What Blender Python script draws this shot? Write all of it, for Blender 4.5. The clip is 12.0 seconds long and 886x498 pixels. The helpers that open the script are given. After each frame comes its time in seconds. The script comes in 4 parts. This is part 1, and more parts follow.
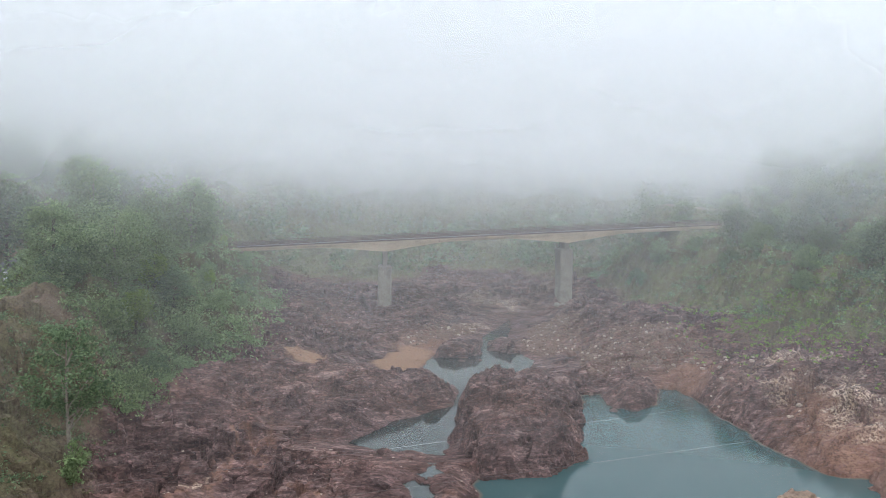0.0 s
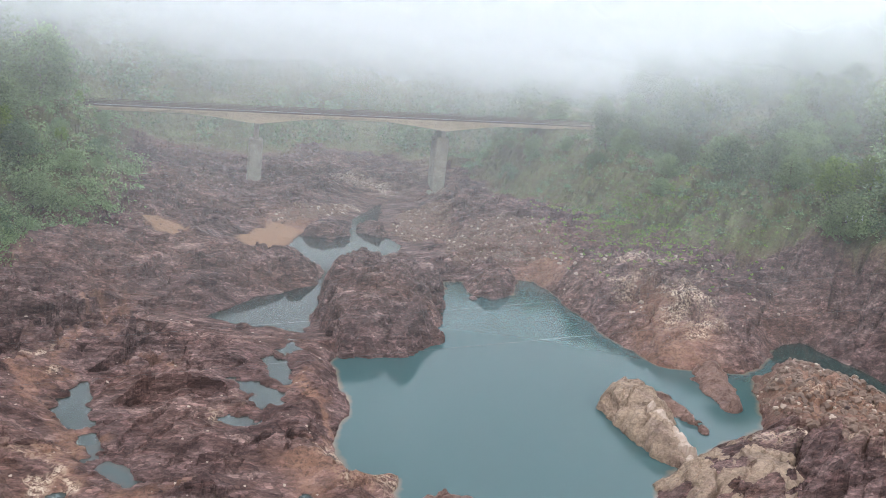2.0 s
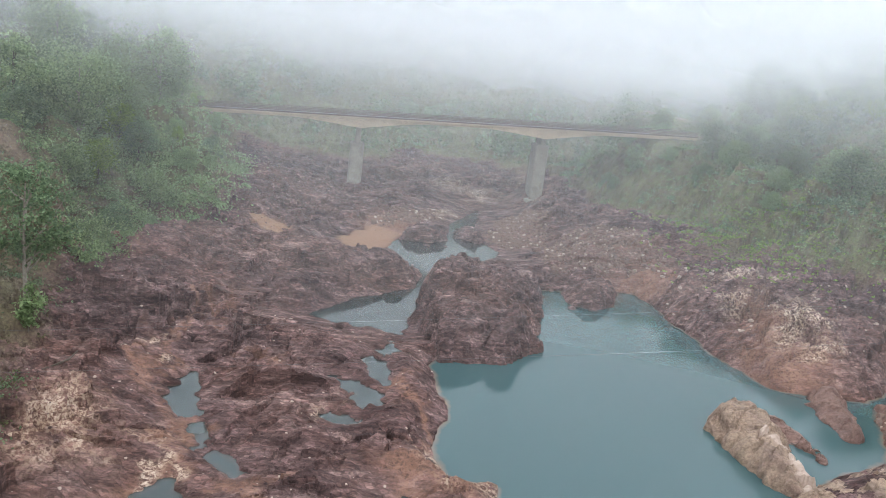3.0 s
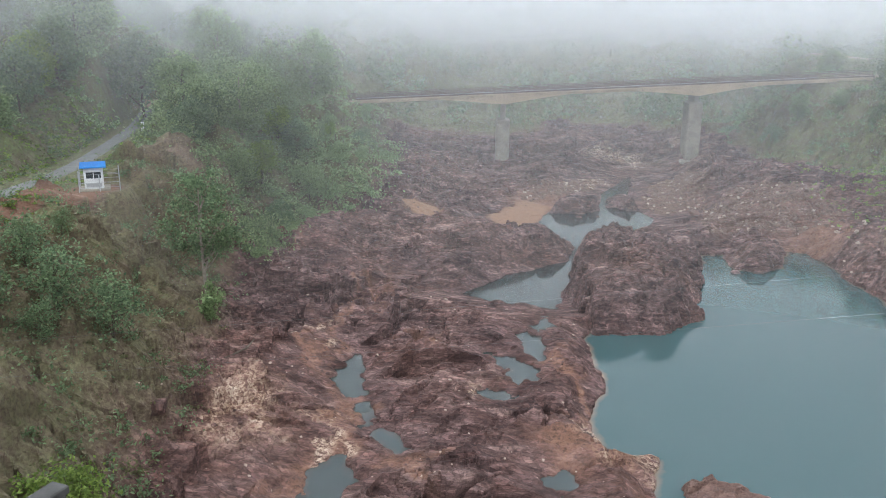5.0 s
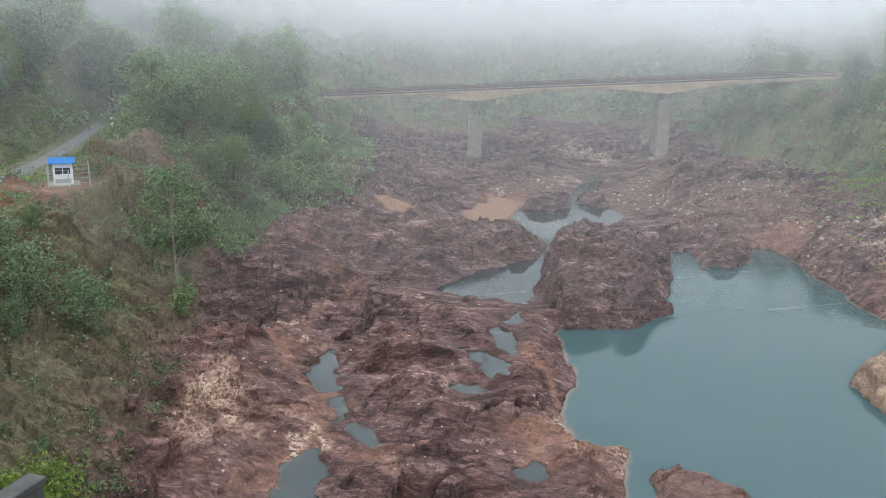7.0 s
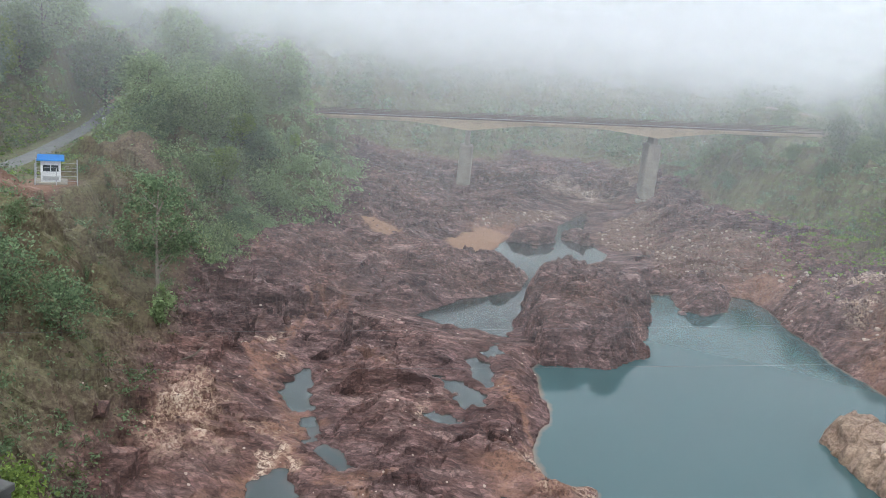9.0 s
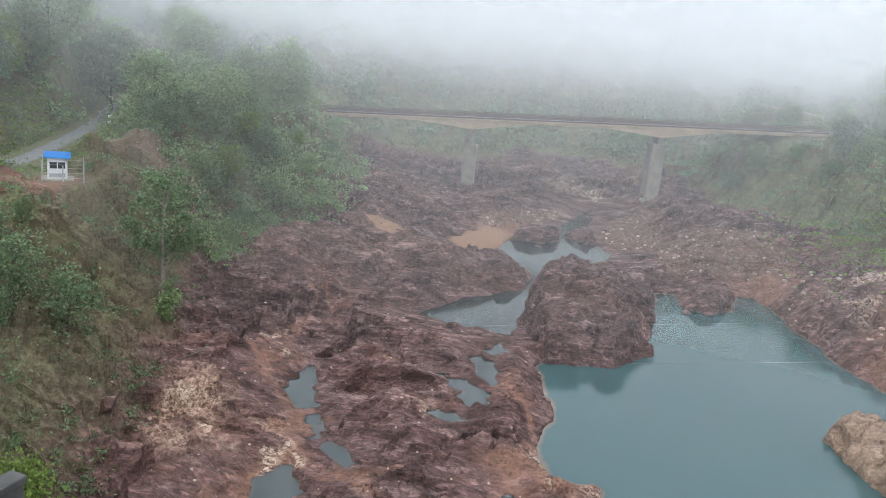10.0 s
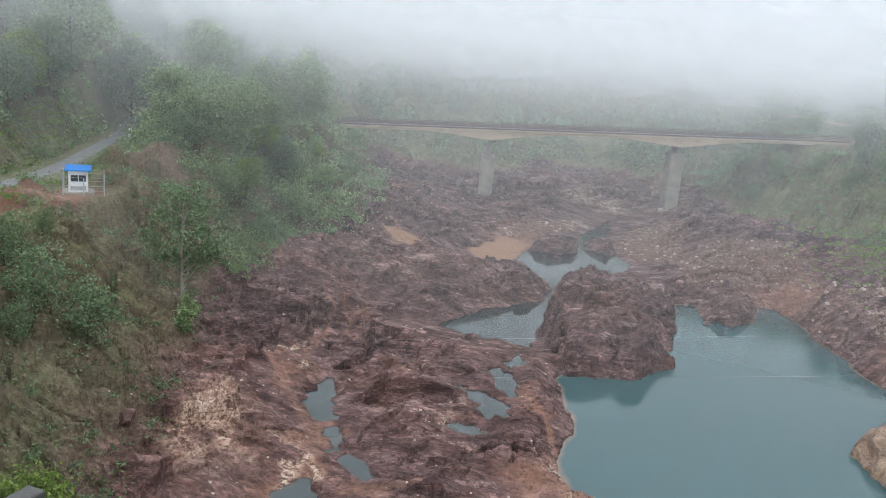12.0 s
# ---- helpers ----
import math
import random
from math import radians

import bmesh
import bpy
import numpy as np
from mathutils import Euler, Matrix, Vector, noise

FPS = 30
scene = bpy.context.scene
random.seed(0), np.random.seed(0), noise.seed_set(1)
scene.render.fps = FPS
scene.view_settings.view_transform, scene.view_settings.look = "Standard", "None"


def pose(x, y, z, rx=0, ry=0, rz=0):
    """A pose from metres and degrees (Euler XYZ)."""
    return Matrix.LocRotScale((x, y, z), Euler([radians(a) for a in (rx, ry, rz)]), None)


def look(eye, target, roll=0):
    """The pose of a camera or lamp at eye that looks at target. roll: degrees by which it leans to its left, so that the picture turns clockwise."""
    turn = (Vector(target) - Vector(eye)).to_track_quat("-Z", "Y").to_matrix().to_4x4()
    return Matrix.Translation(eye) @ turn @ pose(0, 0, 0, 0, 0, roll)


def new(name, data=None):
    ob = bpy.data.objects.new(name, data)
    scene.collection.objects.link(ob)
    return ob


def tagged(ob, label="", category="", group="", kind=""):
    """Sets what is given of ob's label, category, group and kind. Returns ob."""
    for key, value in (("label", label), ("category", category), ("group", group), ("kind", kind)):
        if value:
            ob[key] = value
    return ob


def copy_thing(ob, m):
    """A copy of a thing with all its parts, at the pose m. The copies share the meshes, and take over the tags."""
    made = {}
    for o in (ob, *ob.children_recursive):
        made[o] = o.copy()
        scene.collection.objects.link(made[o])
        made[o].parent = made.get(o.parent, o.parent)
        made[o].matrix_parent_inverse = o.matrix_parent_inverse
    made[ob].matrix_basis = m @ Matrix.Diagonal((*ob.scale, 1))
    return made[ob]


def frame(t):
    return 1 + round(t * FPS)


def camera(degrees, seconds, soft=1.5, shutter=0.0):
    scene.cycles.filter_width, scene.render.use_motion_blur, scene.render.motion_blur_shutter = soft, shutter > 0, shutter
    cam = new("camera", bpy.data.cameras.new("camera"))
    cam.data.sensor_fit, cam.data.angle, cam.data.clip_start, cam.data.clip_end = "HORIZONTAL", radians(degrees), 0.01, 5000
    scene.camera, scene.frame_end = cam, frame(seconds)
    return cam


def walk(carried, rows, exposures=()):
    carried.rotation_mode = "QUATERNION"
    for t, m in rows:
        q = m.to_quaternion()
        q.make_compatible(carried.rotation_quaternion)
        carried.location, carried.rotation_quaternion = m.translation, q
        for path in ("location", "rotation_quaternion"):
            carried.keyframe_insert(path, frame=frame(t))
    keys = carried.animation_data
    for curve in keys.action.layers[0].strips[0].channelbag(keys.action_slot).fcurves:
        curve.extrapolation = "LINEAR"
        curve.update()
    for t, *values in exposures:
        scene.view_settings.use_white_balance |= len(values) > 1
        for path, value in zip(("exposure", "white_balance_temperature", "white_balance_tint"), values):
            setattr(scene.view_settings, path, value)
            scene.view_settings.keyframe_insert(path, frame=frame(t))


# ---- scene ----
cam = camera(60.0, 12.0, soft=0.9)


def heading(x, y, z, yaw, pitch, roll):
    """The camera's pose at x, y, z: yaw to the left of +y, pitch up, roll as in look()."""
    a, b = radians(yaw), radians(pitch)
    way = Vector((-math.sin(a) * math.cos(b), math.cos(a) * math.cos(b), math.sin(b)))
    return look((x, y, z), Vector((x, y, z)) + way, roll)


# seconds, x, y, z, yaw, pitch, roll
PATH = [
    (0.0, -0.06, -0.35, 25.02, -1.97, -3.55, 0.76),
    (0.5, 0.40, -0.74, 25.20, -2.95, -5.32, 1.02),
    (1.0, -0.05, -0.71, 25.12, -6.17, -9.33, 2.10),
    (1.5, 0.23, 0.19, 24.95, -9.96, -11.11, 4.46),
    (2.0, 0.25, -0.12, 25.08, -11.97, -11.63, 6.47),
    (2.5, -0.19, 0.25, 24.80, -11.91, -11.70, 8.28),
    (3.0, -0.78, 0.81, 24.49, -5.13, -11.80, 7.21),
    (3.5, -0.64, 0.94, 24.33, 2.49, -12.38, 5.17),
    (5.5, 0.15, 0.06, 25.03, 6.61, -14.82, 0.17),
    (6.0, 0.03, -0.17, 25.00, 6.16, -14.71, -0.01),
    (6.5, 0.00, 0.00, 25.00, 5.70, -15.10, -0.00),
    (7.0, 0.14, -0.12, 24.96, 4.66, -14.71, 0.90),
    (7.5, -0.12, -0.23, 25.19, 3.40, -13.52, 3.46),
    (9.5, -0.19, -0.19, 25.18, 3.41, -12.77, 5.73),
    (10.0, -0.27, -0.36, 25.14, 3.57, -12.88, 5.77),
    (10.5, -0.30, -0.34, 25.19, 3.48, -13.09, 5.80),
    (11.0, -0.25, -0.33, 25.23, 3.49, -13.33, 5.78),
    (11.5, -0.32, 0.09, 25.11, 4.15, -12.74, 5.62),
    (12.0, -0.37, -0.07, 25.09, 4.97, -12.19, 5.29),
]
walk(cam, [(row[0], heading(*row[1:])) for row in PATH],
     exposures=[(0.0, -0.28), (0.5, -0.58), (1.0, -0.3), (1.5, 0.0), (2.0, 0.05), (3.0, 0.0), (3.5, -0.08), (6.0, -0.06), (10.5, -0.06), (12.0, -0.12)])

# ---- light ----
world = bpy.data.worlds.new("sky")
scene.world = world
world.use_nodes = True
wn, wl = world.node_tree.nodes, world.node_tree.links
wn.clear()
sky = wn.new("ShaderNodeTexSky")
sky.sky_type, sky.sun_disc = "NISHITA", False
sky.sun_elevation, sky.sun_rotation = radians(50), radians(200)
cloud = wn.new("ShaderNodeRGB")
cloud.outputs[0].default_value = (8.5, 9.25, 10.05, 1)
veil = wn.new("ShaderNodeMix")
veil.data_type, veil.inputs[0].default_value = "RGBA", 0.88
back = wn.new("ShaderNodeBackground")
back.inputs[1].default_value = 0.24
wo = wn.new("ShaderNodeOutputWorld")
wl.new(sky.outputs[0], veil.inputs[6])
wl.new(cloud.outputs[0], veil.inputs[7])
wl.new(veil.outputs[2], back.inputs[0])
wl.new(back.outputs[0], wo.inputs[0])
sun = new("sun", bpy.data.lights.new("sun", "SUN"))
sun.data.energy, sun.data.angle, sun.data.color = 1.2, radians(40), (1.0, 0.98, 0.96)
sun.matrix_world = look((0, 0, 100), (12, 34, 57))
scene.view_settings.exposure = 0.0
scene.cycles.transparent_max_bounces = 48


# ---- materials ----
def material(name):
    m = bpy.data.materials.new(name)
    m.use_nodes = True
    nt = m.node_tree
    nt.nodes.clear()
    return m, nt.nodes, nt.links


def put(nodes, links, kind, **given):
    """A node with its inputs set by name (_ for a blank): a value, or a socket to link."""
    n = nodes.new(kind)
    for key, value in given.items():
        s = n.inputs[int(key[1:])] if key[0] == "i" and key[1:].isdigit() else n.inputs[key.replace("_", " ")]
        if isinstance(value, bpy.types.NodeSocket):
            links.new(value, s)
        else:
            s.default_value = value
    return n


def noise_tex(nodes, links, scale, detail=6, rough=0.6, coord=None, distortion=0.0):
    n = put(nodes, links, "ShaderNodeTexNoise", Scale=scale, Detail=detail, Roughness=rough, Distortion=distortion)
    if coord is not None:
        links.new(coord, n.inputs["Vector"])
    return n.outputs["Fac"]


def ramp(nodes, links, fac, stops):
    r = nodes.new("ShaderNodeValToRGB")
    e = r.color_ramp.elements
    while len(e) < len(stops):
        e.new(0.5)
    for el, (p, c) in zip(e, stops):
        el.position, el.color = p, (c if len(c) == 4 else (*c, 1))
    links.new(fac, r.inputs[0])
    return r.outputs[0]


def blend(nodes, links, fac, a, b, how="MIX"):
    n = nodes.new("ShaderNodeMix")
    n.data_type, n.blend_type = "RGBA", how
    for s, v in ((n.inputs[0], fac), (n.inputs[6], a), (n.inputs[7], b)):
        if isinstance(v, bpy.types.NodeSocket):
            links.new(v, s)
        else:
            s.default_value = v if not isinstance(v, tuple) or len(v) == 4 else (*v, 1)
    return n.outputs[2]


def calc(nodes, links, op, a, b=0.0, c=0.0):
    n = nodes.new("ShaderNodeMath")
    n.operation = op
    for s, v in zip(n.inputs, (a, b, c)):
        if isinstance(v, bpy.types.NodeSocket):
            links.new(v, s)
        else:
            s.default_value = v
    return n.outputs[0]


def finish(m, nodes, links, color, rough=0.85, bump=None, strength=0.5, distance=0.1, spec=0.3, **more):
    p = put(nodes, links, "ShaderNodeBsdfPrincipled", Roughness=rough, **more)
    p.inputs["Specular IOR Level"].default_value = spec
    if isinstance(color, bpy.types.NodeSocket):
        links.new(color, p.inputs["Base Color"])
    else:
        p.inputs["Base Color"].default_value = (*color, 1)
    if bump is not None:
        b = put(nodes, links, "ShaderNodeBump", Strength=strength, Distance=distance, Height=bump)
        links.new(b.outputs[0], p.inputs["Normal"])
    out = nodes.new("ShaderNodeOutputMaterial")
    links.new(p.outputs[0], out.inputs[0])
    return m


def rock_color(n, l, co):
    """Iron-stained rock: purple-brown beds, rust and pale scars, with ledge and crack shade painted in. Returns colour
    and relief.
    """
    tilt = put(n, l, "ShaderNodeMapping", Vector=co, Rotation=(0.15, 0.25, 0.5), Scale=(0.35, 1.0, 1.6)).outputs[0]
    big = noise_tex(n, l, 0.07, 5, 0.6, co)
    mid = noise_tex(n, l, 0.55, 8, 0.65, tilt, 0.6)
    fine = noise_tex(n, l, 3.2, 8, 0.7, tilt, 0.3)
    grit = noise_tex(n, l, 11.0, 4, 0.7, co)
    # the beds' darkest tones also paint the shadow lines between ledges
    c = ramp(n, l, mid, [(0.28, (0.03, 0.016, 0.015)), (0.43, (0.088, 0.051, 0.048)), (0.55, (0.145, 0.09, 0.086)), (0.72, (0.31, 0.215, 0.195))])
    rust = ramp(n, l, big, [(0.46, (0, 0, 0)), (0.66, (1, 1, 1))])
    c = blend(n, l, calc(n, l, "MULTIPLY", rust, 0.24), c, (0.27, 0.14, 0.095))
    c = blend(n, l, 0.75, c, ramp(n, l, fine, [(0.28, (0.1, 0.09, 0.09)), (0.5, (0.5, 0.5, 0.5)), (0.72, (0.92, 0.9, 0.88))]), "OVERLAY")
    # angular chips, each of its own tone; crack shade painted dark along the joints
    chips = put(n, l, "ShaderNodeMapping", Vector=co, Rotation=(0.2, 0.3, 0.6), Scale=(1.0, 2.0, 2.6)).outputs[0]
    warp = put(n, l, "ShaderNodeTexNoise", Vector=co, Scale=0.9, Detail=3.0)
    chips = put(n, l, "ShaderNodeVectorMath", i0=chips, i1=put(n, l, "ShaderNodeVectorMath", i0=warp.outputs["Color"], i1=(1.6, 1.6, 1.6)).outputs[0]).outputs[0]
    for size, amount in ((0.75, 0.5), (2.1, 0.52)):
        cell = put(n, l, "ShaderNodeTexVoronoi", Vector=chips, Scale=size)
        shade = n.new("ShaderNodeSeparateColor")
        l.new(cell.outputs["Color"], shade.inputs[0])
        c = blend(n, l, amount, c, ramp(n, l, shade.outputs[0], [(0.0, (0.2, 0.19, 0.19)), (0.75, (0.55, 0.54, 0.53)), (1.0, (0.85, 0.82, 0.8))]), "OVERLAY")
        edge = n.new("ShaderNodeTexVoronoi")
        edge.feature = "DISTANCE_TO_EDGE"
        edge.inputs["Scale"].default_value = size
        l.new(chips, edge.inputs["Vector"])
        joint_shade = put(n, l, "ShaderNodeMapRange", Value=edge.outputs["Distance"], From_Min=0.0, From_Max=0.07, To_Min=0.22 + 0.08 * size, To_Max=0.0)
        c = blend(n, l, joint_shade.outputs[0], c, (0.012, 0.008, 0.008))
    chip = ramp(n, l, grit, [(0.62, (0, 0, 0)), (0.72, (1, 1, 1))])
    c = blend(n, l, calc(n, l, "MULTIPLY", chip, 0.35), c, (0.4, 0.29, 0.25))
    relief = calc(n, l, "ADD", calc(n, l, "MULTIPLY", fine, 1.0), calc(n, l, "MULTIPLY", grit, 0.35))
    relief = calc(n, l, "ADD", relief, calc(n, l, "MULTIPLY", mid, 1.5))
    return c, relief


def make_rock(name, tint=(1, 1, 1), amount=0.0):
    m, n, l = material(name)
    co = n.new("ShaderNodeNewGeometry").outputs["Position"]
    c, relief = rock_color(n, l, co)
    if amount:
        patch = ramp(n, l, noise_tex(n, l, 0.5, 6, 0.65, co, 0.5), [(0.3, (0.35, 0.35, 0.35)), (0.56, (1, 1, 1))])
        speck = blend(n, l, 0.7, tint, ramp(n, l, noise_tex(n, l, 4.0, 7, 0.75, co, 0.4), [(0.3, (0.12, 0.11, 0.1)), (0.5, (0.5, 0.5, 0.5)), (0.7, (0.85, 0.85, 0.85))]), "OVERLAY")
        c = blend(n, l, calc(n, l, "MULTIPLY", patch, amount), c, speck)
    return finish(m, n, l, c, 0.8, relief, 0.9, 0.25, 0.35)


ROCK = make_rock("stained_rock")
ROCK_TAN = make_rock("ochre_rock", (0.37, 0.265, 0.19), 0.8)
ROCK_RED = make_rock("red_rock", (0.25, 0.15, 0.118), 0.65)


def make_ground():
    """Rock, soil, sand, grass and pale scars; the shares come from the sheet's own attributes."""
    m, n, l = material("ground")
    co = n.new("ShaderNodeNewGeometry").outputs["Position"]
    c, relief = rock_color(n, l, co)
    share = n.new("ShaderNodeAttribute")
    share.attribute_name = "cover"
    sep = n.new("ShaderNodeSeparateColor")
    l.new(share.outputs["Color"], sep.inputs[0])
    green, sand, pale = sep.outputs
    orange = share.outputs["Alpha"]
    n1 = noise_tex(n, l, 0.6, 7, 0.7, co)
    n2 = noise_tex(n, l, 3.4, 7, 0.75, co, 0.5)
    # orange stain
    k = calc(n, l, "MULTIPLY", calc(n, l, "MULTIPLY", orange, 0.55), ramp(n, l, n2, [(0.34, (0, 0, 0)), (0.54, (1, 1, 1))]))
    c = blend(n, l, k, c, ramp(n, l, n1, [(0.3, (0.21, 0.1, 0.068)), (0.7, (0.43, 0.24, 0.155))]))
    # pale scars
    k = calc(n, l, "MULTIPLY", pale, ramp(n, l, n2, [(0.47, (0, 0, 0)), (0.57, (1, 1, 1))]))
    c = blend(n, l, k, c, ramp(n, l, n1, [(0.3, (0.36, 0.22, 0.14)), (0.65, (0.66, 0.53, 0.42))]))
    # sand
    c = blend(n, l, sand, c, ramp(n, l, n2, [(0.2, (0.22, 0.12, 0.075)), (0.8, (0.31, 0.185, 0.12))]))
    # grass and soil
    soil = ramp(n, l, n2, [(0.32, (0.06, 0.043, 0.03)), (0.5, (0.14, 0.098, 0.07)), (0.7, (0.28, 0.2, 0.14))])
    grass = ramp(n, l, n1, [(0.3, (0.075, 0.1, 0.042)), (0.7, (0.17, 0.195, 0.085))])
    k = ramp(n, l, calc(n, l, "ADD", n2, calc(n, l, "MULTIPLY", n1, 0.5)), [(0.6, (0, 0, 0)), (0.85, (1, 1, 1))])
    lush = put(n, l, "ShaderNodeMapRange", Value=green, From_Min=0.55, From_Max=0.95)
    cover = blend(n, l, calc(n, l, "MULTIPLY", k, calc(n, l, "ADD", 0.15, calc(n, l, "MULTIPLY", lush.outputs[0], 0.85))), soil, grass)
    edge = calc(n, l, "ADD", green, calc(n, l, "MULTIPLY", calc(n, l, "SUBTRACT", n2, 0.5), 0.7))
    k = ramp(n, l, edge, [(0.3, (0, 0, 0)), (0.6, (1, 1, 1))])
    c = blend(n, l, k, c, cover)
    return finish(m, n, l, c, 0.85, relief, 0.8, 0.22, 0.25)


GROUND = make_ground()


def make_water(name, deep, shallow, gloss):
    m, n, l = material(name)
    co = n.new("ShaderNodeNewGeometry").outputs["Position"]
    depth = n.new("ShaderNodeAttribute")
    depth.attribute_name = "depth"
    share = depth.outputs["Fac"]
    wob = noise_tex(n, l, 0.35, 4, 0.6, co)
    k = calc(n, l, "ADD", share, calc(n, l, "MULTIPLY", calc(n, l, "SUBTRACT", wob, 0.5), 0.5))
    c = ramp(n, l, k, [(0.02, shallow), (0.3, deep)])
    rip = noise_tex(n, l, 2.2, 3, 0.5, co)
    return finish(m, n, l, c, 0.085, rip, 0.004, 0.02, gloss, IOR=1.33)


WATER = make_water("silty_water", (0.046, 0.089, 0.092), (0.19, 0.135, 0.1), 0.65)
# clearer than the pool; the bank's dark reflection is put into the base colour
CHANNEL = make_water("bank_reflection_water", (0.018, 0.042, 0.04), (0.07, 0.065, 0.05), 0.5)
POOL = make_water("rain_pool", (0.03, 0.042, 0.042), (0.05, 0.048, 0.044), 1.0)


def make_leaf(name, dark, light):
    m, n, l = material(name)
    geo = n.new("ShaderNodeNewGeometry")
    c = ramp(n, l, geo.outputs["Random Per Island"], [(0.0, dark), (0.75, light), (1.0, tuple(1.25 * v for v in light))])
    tint = noise_tex(n, l, 0.09, 2, 0.5, geo.outputs["Position"])
    c = blend(n, l, calc(n, l, "MULTIPLY", ramp(n, l, tint, [(0.4, (0, 0, 0)), (0.65, (1, 1, 1))]), 0.45), c, (0.105, 0.13, 0.045))
    d = put(n, l, "ShaderNodeBsdfPrincipled", Roughness=0.55, Base_Color=c)
    d.inputs["Specular IOR Level"].default_value = 0.3
    t = put(n, l, "ShaderNodeBsdfTranslucent", Color=c)
    mix = put(n, l, "ShaderNodeMixShader", i0=0.48, i1=d.outputs[0], i2=t.outputs[0])
    out = n.new("ShaderNodeOutputMaterial")
    l.new(mix.outputs[0], out.inputs[0])
    return m


LEAF = make_leaf("leaf_green", (0.11, 0.165, 0.075), (0.3, 0.395, 0.19))
LEAF_DARK = make_leaf("leaf_dark", (0.066, 0.11, 0.062), (0.195, 0.272, 0.148))
LEAF_LIGHT = make_leaf("leaf_light", (0.09, 0.155, 0.03), (0.23, 0.32, 0.07))
LEAF_DRY = make_leaf("leaf_dry", (0.06, 0.058, 0.03), (0.15, 0.14, 0.07))


def make_plain(name, a, b, scale, rough=0.8, strength=0.3, distance=0.03, spec=0.3, **more):
    m, n, l = material(name)
    co = n.new("ShaderNodeNewGeometry").outputs["Position"]
    k = calc(n, l, "ADD", calc(n, l, "MULTIPLY", noise_tex(n, l, scale, 6, 0.65, co), 0.7), calc(n, l, "MULTIPLY", noise_tex(n, l, scale * 7, 4, 0.6, co), 0.3))
    return finish(m, n, l, ramp(n, l, k, [(0.3, a), (0.68, b)]), rough, k, strength, distance, spec, **more)


BARK = make_plain("pale_bark", (0.12, 0.095, 0.075), (0.34, 0.3, 0.25), 3.0)
BARK_DARK = make_plain("dark_bark", (0.05, 0.04, 0.03), (0.13, 0.1, 0.08), 3.0)
ASPHALT = make_plain("worn_asphalt", (0.11, 0.11, 0.11), (0.2, 0.2, 0.195), 1.2, 0.85)
STONE = make_plain("rubble_stone", (0.085, 0.056, 0.047), (0.235, 0.155, 0.12), 0.9)
STONE_PALE = make_plain("pale_stone", (0.28, 0.2, 0.16), (0.5, 0.4, 0.33), 0.9)
GIRDER = make_plain("ochre_girder_concrete", (0.33, 0.255, 0.175), (0.5, 0.39, 0.28), 0.35, 0.8)
CONCRETE = make_plain("weathered_concrete", (0.18, 0.16, 0.13), (0.34, 0.305, 0.25), 0.5, 0.85)
CONCRETE_DARK = make_plain("stained_concrete", (0.04, 0.04, 0.038), (0.1, 0.098, 0.093), 0.9, 0.85)
RAIL_RUST = make_plain("rusty_rail_paint", (0.06, 0.04, 0.035), (0.13, 0.085, 0.07), 1.5, 0.7)
WHITE = make_plain("white_paint", (0.62, 0.63, 0.63), (0.8, 0.81, 0.82), 1.5, 0.5)
BLUE = make_plain("blue_sheet_metal", (0.02, 0.2, 0.55), (0.04, 0.3, 0.75), 1.2, 0.4)
STEEL = make_plain("galvanised_steel", (0.34, 0.35, 0.36), (0.55, 0.56, 0.57), 4.0, 0.45, Metallic=0.8)
DIRT = make_plain("dry_dirt", (0.2, 0.155, 0.115), (0.32, 0.255, 0.19), 0.8)
GLASS_DARK = make_plain("dark_window_glass", (0.02, 0.025, 0.03), (0.04, 0.05, 0.055), 1.0, 0.08, 0.0, 0.01, 0.5)
WIRE = make_plain("cable_sheath", (0.09, 0.09, 0.09), (0.13, 0.13, 0.13), 2.0, 0.6)


